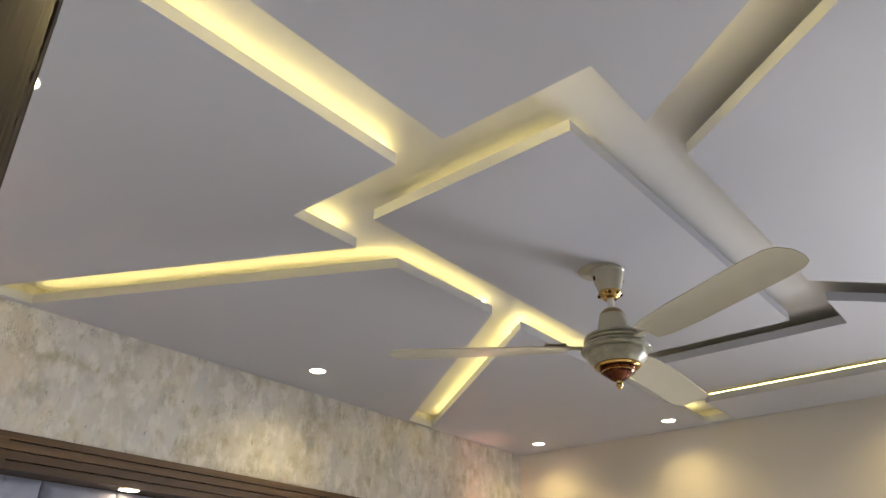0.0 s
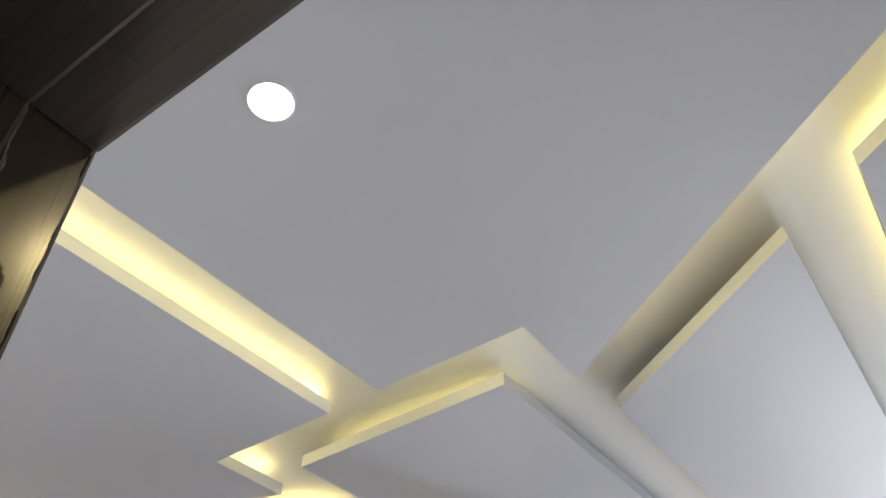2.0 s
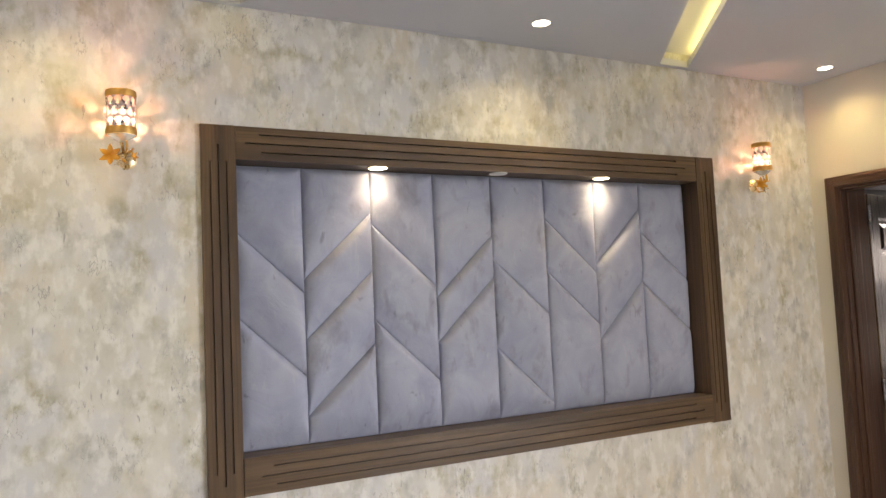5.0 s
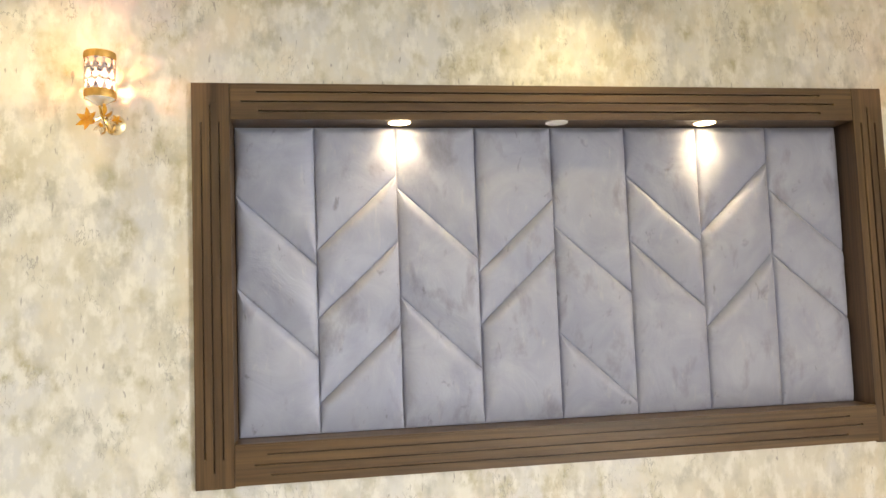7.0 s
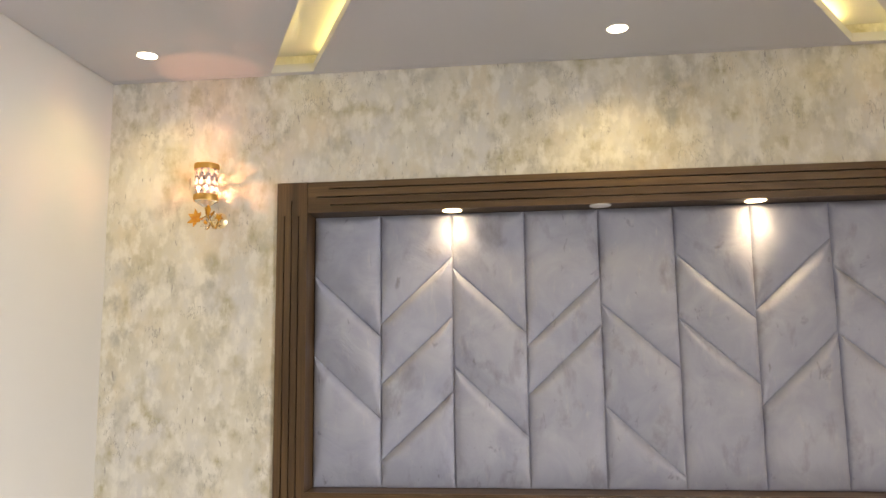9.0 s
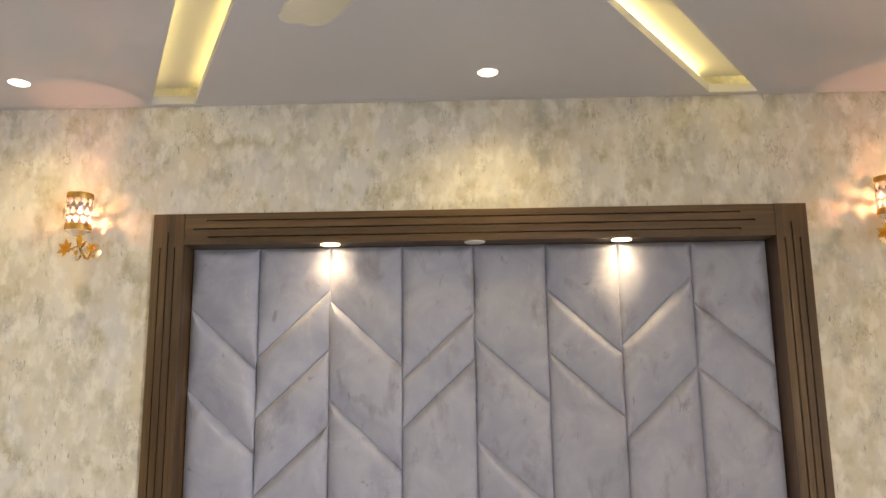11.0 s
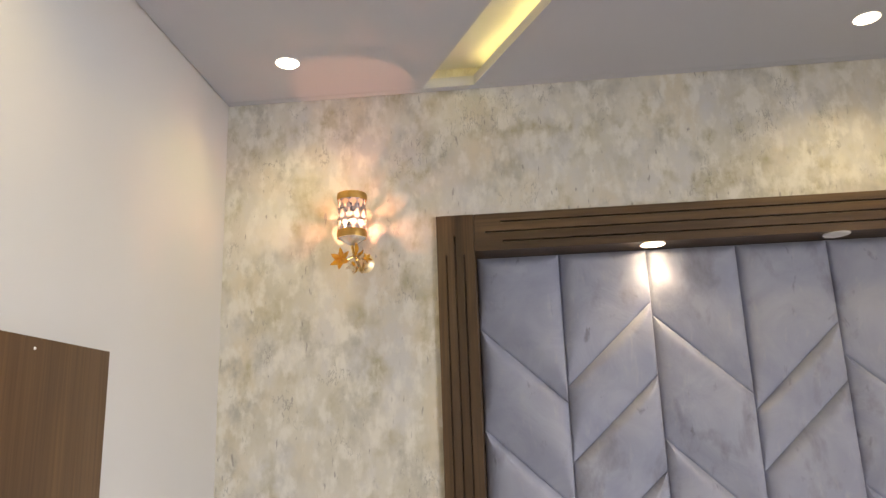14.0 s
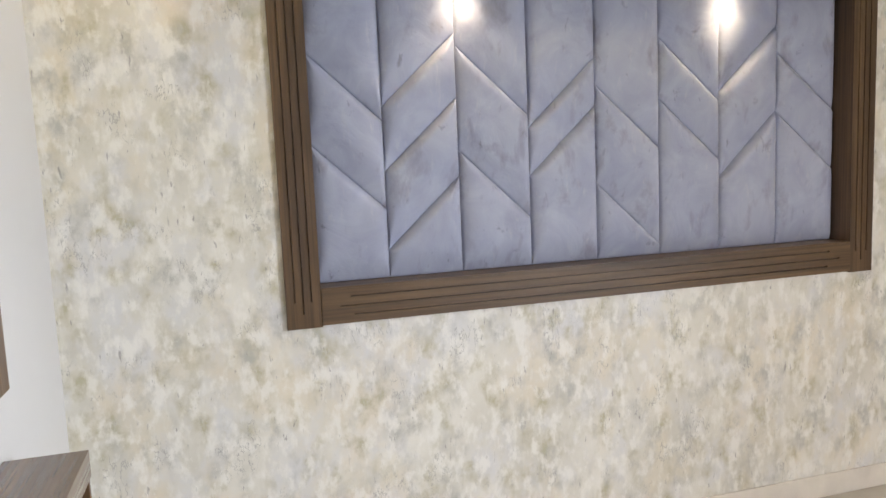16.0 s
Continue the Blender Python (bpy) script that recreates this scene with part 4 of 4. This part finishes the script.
    # upright amber leaf under the shade, and a bunch of short ones
    for place, turn, size, wide in (((X + 0.006, 0.012, -0.056), (0, -78, 70), 0.048, 0.022), ((X + 0.006, 0.014, -0.056), (0, -20, 80), 0.026, 0.016), ((X + 0.008, -0.004, -0.070), (0, 10, -60), 0.028, 0.016), ((X + 0.008, 0.002, -0.074), (0, 60, 40), 0.026, 0.014)):
        bm = leaf_blade(bmesh.new(), size, wide, pose(*place, *turn), 1)
        thick(part("leaf", bm, AMBER, root, "amber glass leaf"), 0.0015)
    return root


LAMP_Z = 2.206
lamp = wall_lamp()
lamp.matrix_basis = pose(0, 0.448, LAMP_Z)
copy_thing(lamp, pose(0, 3.455, LAMP_Z + 0.008))
for y, z in ((0.448, LAMP_Z), (3.455, LAMP_Z + 0.008)):
    d = bpy.data.lights.new("wall_lamp_bulb", "POINT")
    d.energy, d.color, d.shadow_soft_size = SCONCE_WATTS, SCONCE_COLOUR, 0.003
    new("wall_lamp_bulb", d).location = (0.085, y, z + 0.042)


# ---------------------------------------------------------------- ceiling fan
def ceiling_fan():
    root = holder("ceiling_fan", (1.748, 1.905, H), "cream ceiling fan with brass trim and three blades", "ceiling fan")
    bm = lathe(bmesh.new(), [(0, -0.0005), (0.064, -0.0005), (0.068, -0.002), (0.068, -0.004), (0.064, -0.005), (0, -0.005)], 40)
    bmesh.ops.translate(bm, vec=(-0.022, -0.012, 0), verts=bm.verts[:])
    part("ceiling_plate", bm, CREAM_ENAMEL, root, "round pale plate under the ceiling", True)
    part("canopy", lathe(bmesh.new(), [(0.0, -0.0052), (0.054, -0.0052), (0.054, -0.010), (0.05, -0.014), (0.046, -0.04), (0.036, -0.068), (0.033, -0.076), (0, -0.076)]), CREAM_ENAMEL, root, "cream bell canopy", True)
    part("canopy_ring", lathe(bmesh.new(), [(0.0, -0.0765), (0.035, -0.0765), (0.036, -0.086), (0.031, -0.094), (0.020, -0.102), (0, -0.102)]), BRASS, root, "brass canopy ring", True)
    part("rod", lathe(bmesh.new(), [(0.011, -0.10), (0.011, -0.16)], 20), WHITE_TRIM, root, "white down rod", True)
    part("lower_cover", lathe(bmesh.new(), [(0.0, -0.138), (0.022, -0.138), (0.036, -0.150), (0.043, -0.172), (0.050, -0.205), (0.062, -0.222), (0, -0.222)]), CREAM_ENAMEL, root, "cream motor neck", True)
    part("neck_band", lathe(bmesh.new(), [(0.0235, -0.1375), (0.028, -0.1395), (0.0375, -0.1500), (0.0395, -0.1560), (0.0385, -0.1565), (0.0235, -0.1380)], 32), BROWN_ENAMEL, root, "brown band round the motor neck", True)
    part("dark_line", lathe(bmesh.new(), [(0.060, -0.2190), (0.0665, -0.2205), (0.0665, -0.2245), (0.060, -0.2245)], 48), COPPER, root, "thin dark line above the drum", True)
    # ribbed drum, a thin lip, then a tapering bowl
    housing = [(0, -0.2225), (0.070, -0.2225), (0.082, -0.2245)]
    for z, r in ((-0.2265, 0.092), (-0.2395, 0.095), (-0.2525, 0.095)):
        housing += [(r - 0.008, z), (r - 0.001, z - 0.002), (r, z - 0.005), (r - 0.001, z - 0.0090), (r - 0.007, z - 0.0110), (r - 0.010, z - 0.0120)]
    housing += [(0.086, -0.266), (0.104, -0.268), (0.1060, -0.272), (0.104, -0.276), (0.088, -0.278)]
    housing += [(0.091, -0.281), (0.092, -0.288), (0.088, -0.298), (0.080, -0.309), (0.069, -0.318), (0, -0.318)]
    part("motor", lathe(bmesh.new(), housing, 56), DRUM_ENAMEL, root, "ribbed grey-cream motor housing", True)
    part("brass_ring", lathe(bmesh.new(), [(0.055, -0.3185), (0.067, -0.3185), (0.0685, -0.322), (0.063, -0.327), (0.055, -0.327)], 48), BRASS, root, "brass ring under the motor", True)
    part("cap_rim", lathe(bmesh.new(), [(0.0475, -0.3365), (0.0515, -0.3375), (0.0520, -0.3392), (0.0475, -0.3405)], 40), BRASS, root, "fine brass rim on the cap", True)
    # dark balls give the shade of vent holes; the ring is not cut
    for k in range(4):
        w = 2 * math.pi * (k + 0.3) / 4
        bm = bmesh.new()
        bmesh.ops.create_icosphere(bm, subdivisions=2, radius=0.006, matrix=Matrix.Translation((0.0335 * math.cos(w), 0.0335 * math.sin(w), -0.089)) @ Matrix.Diagonal((1, 1, 1.1, 1)))
        part("vent_hole_dot", bm, COPPER, root, "dark ball in the brass ring that stands for a shaded hole", True)
    for k in range(2):
        w = radians(232 + 180 * k)
        bm = bmesh.new()
        bmesh.ops.create_icosphere(bm, subdivisions=2, radius=0.006, matrix=Matrix.Translation((0.0465 * math.cos(w), 0.0465 * math.sin(w), -0.032)) @ Matrix.Diagonal((1, 1, 1.5, 1)))
        part("screw", bm, COPPER, root, "dark canopy screw", True)
    for k in range(24):
        w = 2 * math.pi * k / 24
        bm = bmesh.new()
        bmesh.ops.create_icosphere(bm, subdivisions=1, radius=0.0032, matrix=Matrix.Translation((0.0672 * math.cos(w), 0.0672 * math.sin(w), -0.3220)))
        part("bead", bm, BRASS, root, smooth=True)
    part("bottom_cap", lathe(bmesh.new(), [(0, -0.3275), (0.054, -0.3275), (0.055, -0.333), (0.049, -0.338), (0.045, -0.346), (0.036, -0.350), (0.029, -0.358), (0.020, -0.364), (0.012, -0.367), (0, -0.367)], 40), COPPER, root, "dark copper bottom cap", True)
    part("finial", lathe(bmesh.new(), [(0, -0.367), (0.010, -0.3675), (0.008, -0.374), (0.011, -0.379), (0.006, -0.387), (0.0, -0.396)], 20), BRASS, root, "brass finial", True)
    for a in (214, 334, 94):
        # blade: a long board, narrow at the root, twisted a little
        bm = bmesh.new()
        prof = [(0.145, 0.042), (0.19, 0.056), (0.30, 0.064), (0.45, 0.066), (0.60, 0.068), (0.66, 0.064), (0.685, 0.050), (0.695, 0.028)]
        rows = []
        for r, w in prof:
            twist = -radians(11 - 6 * r)
            rows.append([[bm.verts.new((r, c * w * math.cos(twist), c * w * math.sin(twist) + z + 0.004 * (1 - c * c))) for c in (-1, -0.5, 0, 0.5, 1)] for z in (0.0, -0.003)])
        for p, q in zip(rows, rows[1:]):
            for k in range(4):
                bm.faces.new((p[0][k], q[0][k], q[0][k + 1], p[0][k + 1]))
                bm.faces.new((p[1][k + 1], q[1][k + 1], q[1][k], p[1][k]))
            for k in (0, 4):
                bm.faces.new((p[0][k], p[1][k], q[1][k], q[0][k]))
        for p in (rows[0], rows[-1]):
            for k in range(4):
                bm.faces.new((p[0][k], p[0][k + 1], p[1][k + 1], p[1][k]))
        bmesh.ops.recalc_face_normals(bm, faces=bm.faces[:])
        blade = part("blade", bm, CREAM_ENAMEL, root, "long cream blade", True)
        blade.matrix_basis = pose(0, 0, -0.262, 0, 0, a)
        bm = bmesh.new()
        box(bm, 0.098, 0.15, -0.012, 0.012, -0.0005, 0.004)
        box(bm, 0.15, 0.215, -0.034, 0.034, 0.004, 0.0075)
        bmesh.ops.bevel(bm, geom=bm.edges[:], offset=0.0015, segments=2, affect="EDGES")
        part("blade_iron", bm, CREAM_ENAMEL, blade, "cream blade bracket")
    return root


ceiling_fan()


# ---------------------------------------------------------------- board and console on the entrance wall
board = holder("wall_board", (1.2, 0, 1.08), "brown walnut veneer board fixed to the white wall", "wall panel")
bmx = Matrix.Translation((-1.2, 0, -1.08))
part("panel", box_bm(0.728, 1.72, 0.022, 0.045, 1.078, 1.806, bevel=0.0015), BOARD_Z, board).data.transform(bmx)
for name, size in (("edge_strip", (0.7275, 1.72, 0.001, 0.022, 1.786, 1.8055)), ("edge_strip", (0.7275, 1.72, 0.001, 0.022, 1.0785, 1.098)), ("edge_strip", (0.7275, 0.747, 0.001, 0.022, 1.098, 1.786))):
    part(name, box_bm(*size), BOARD_Z, board).data.transform(bmx)
for x, z in ((0.99, 1.785), (1.33, 1.785)):
    bm = lathe(bmesh.new(), [(0, 0.002), (0.002, 0.0018), (0.003, 0.0)], 14)
    bmesh.ops.transform(bm, matrix=pose(x, 0.045, z, -90, 0, 0), verts=bm.verts[:])
    part("screw_cap", bm, WHITE_TRIM, board, "small pale screw cap", True).data.transform(bmx)

console = holder("console_cabinet", (1.2, 0.0, 0), "slim brown wooden console cabinet against the white wall", "cabinet")
cm = Matrix.Translation((-1.2, 0, 0))
part("top", box_bm(0.684, 1.74, 0.002, 0.182, 0.835, 0.90, bevel=0.002), BOARD_X, console, "thick flush top").data.transform(cm)
part("body", box_bm(0.70, 1.72, 0.014, 0.120, 0.002, 0.8345, bevel=0.002), BOARD_Z, console).data.transform(cm)
part("side_panel", box_bm(0.684, 0.6995, 0.002, 0.178, 0.002, 0.8345, bevel=0.002), BOARD_Z, console).data.transform(cm)
for x in (0.702, 1.214):
    part("door", box_bm(x, x + 0.505, 0.1205, 0.174, 0.05, 0.770, bevel=0.002), BOARD_Z, console).data.transform(cm)
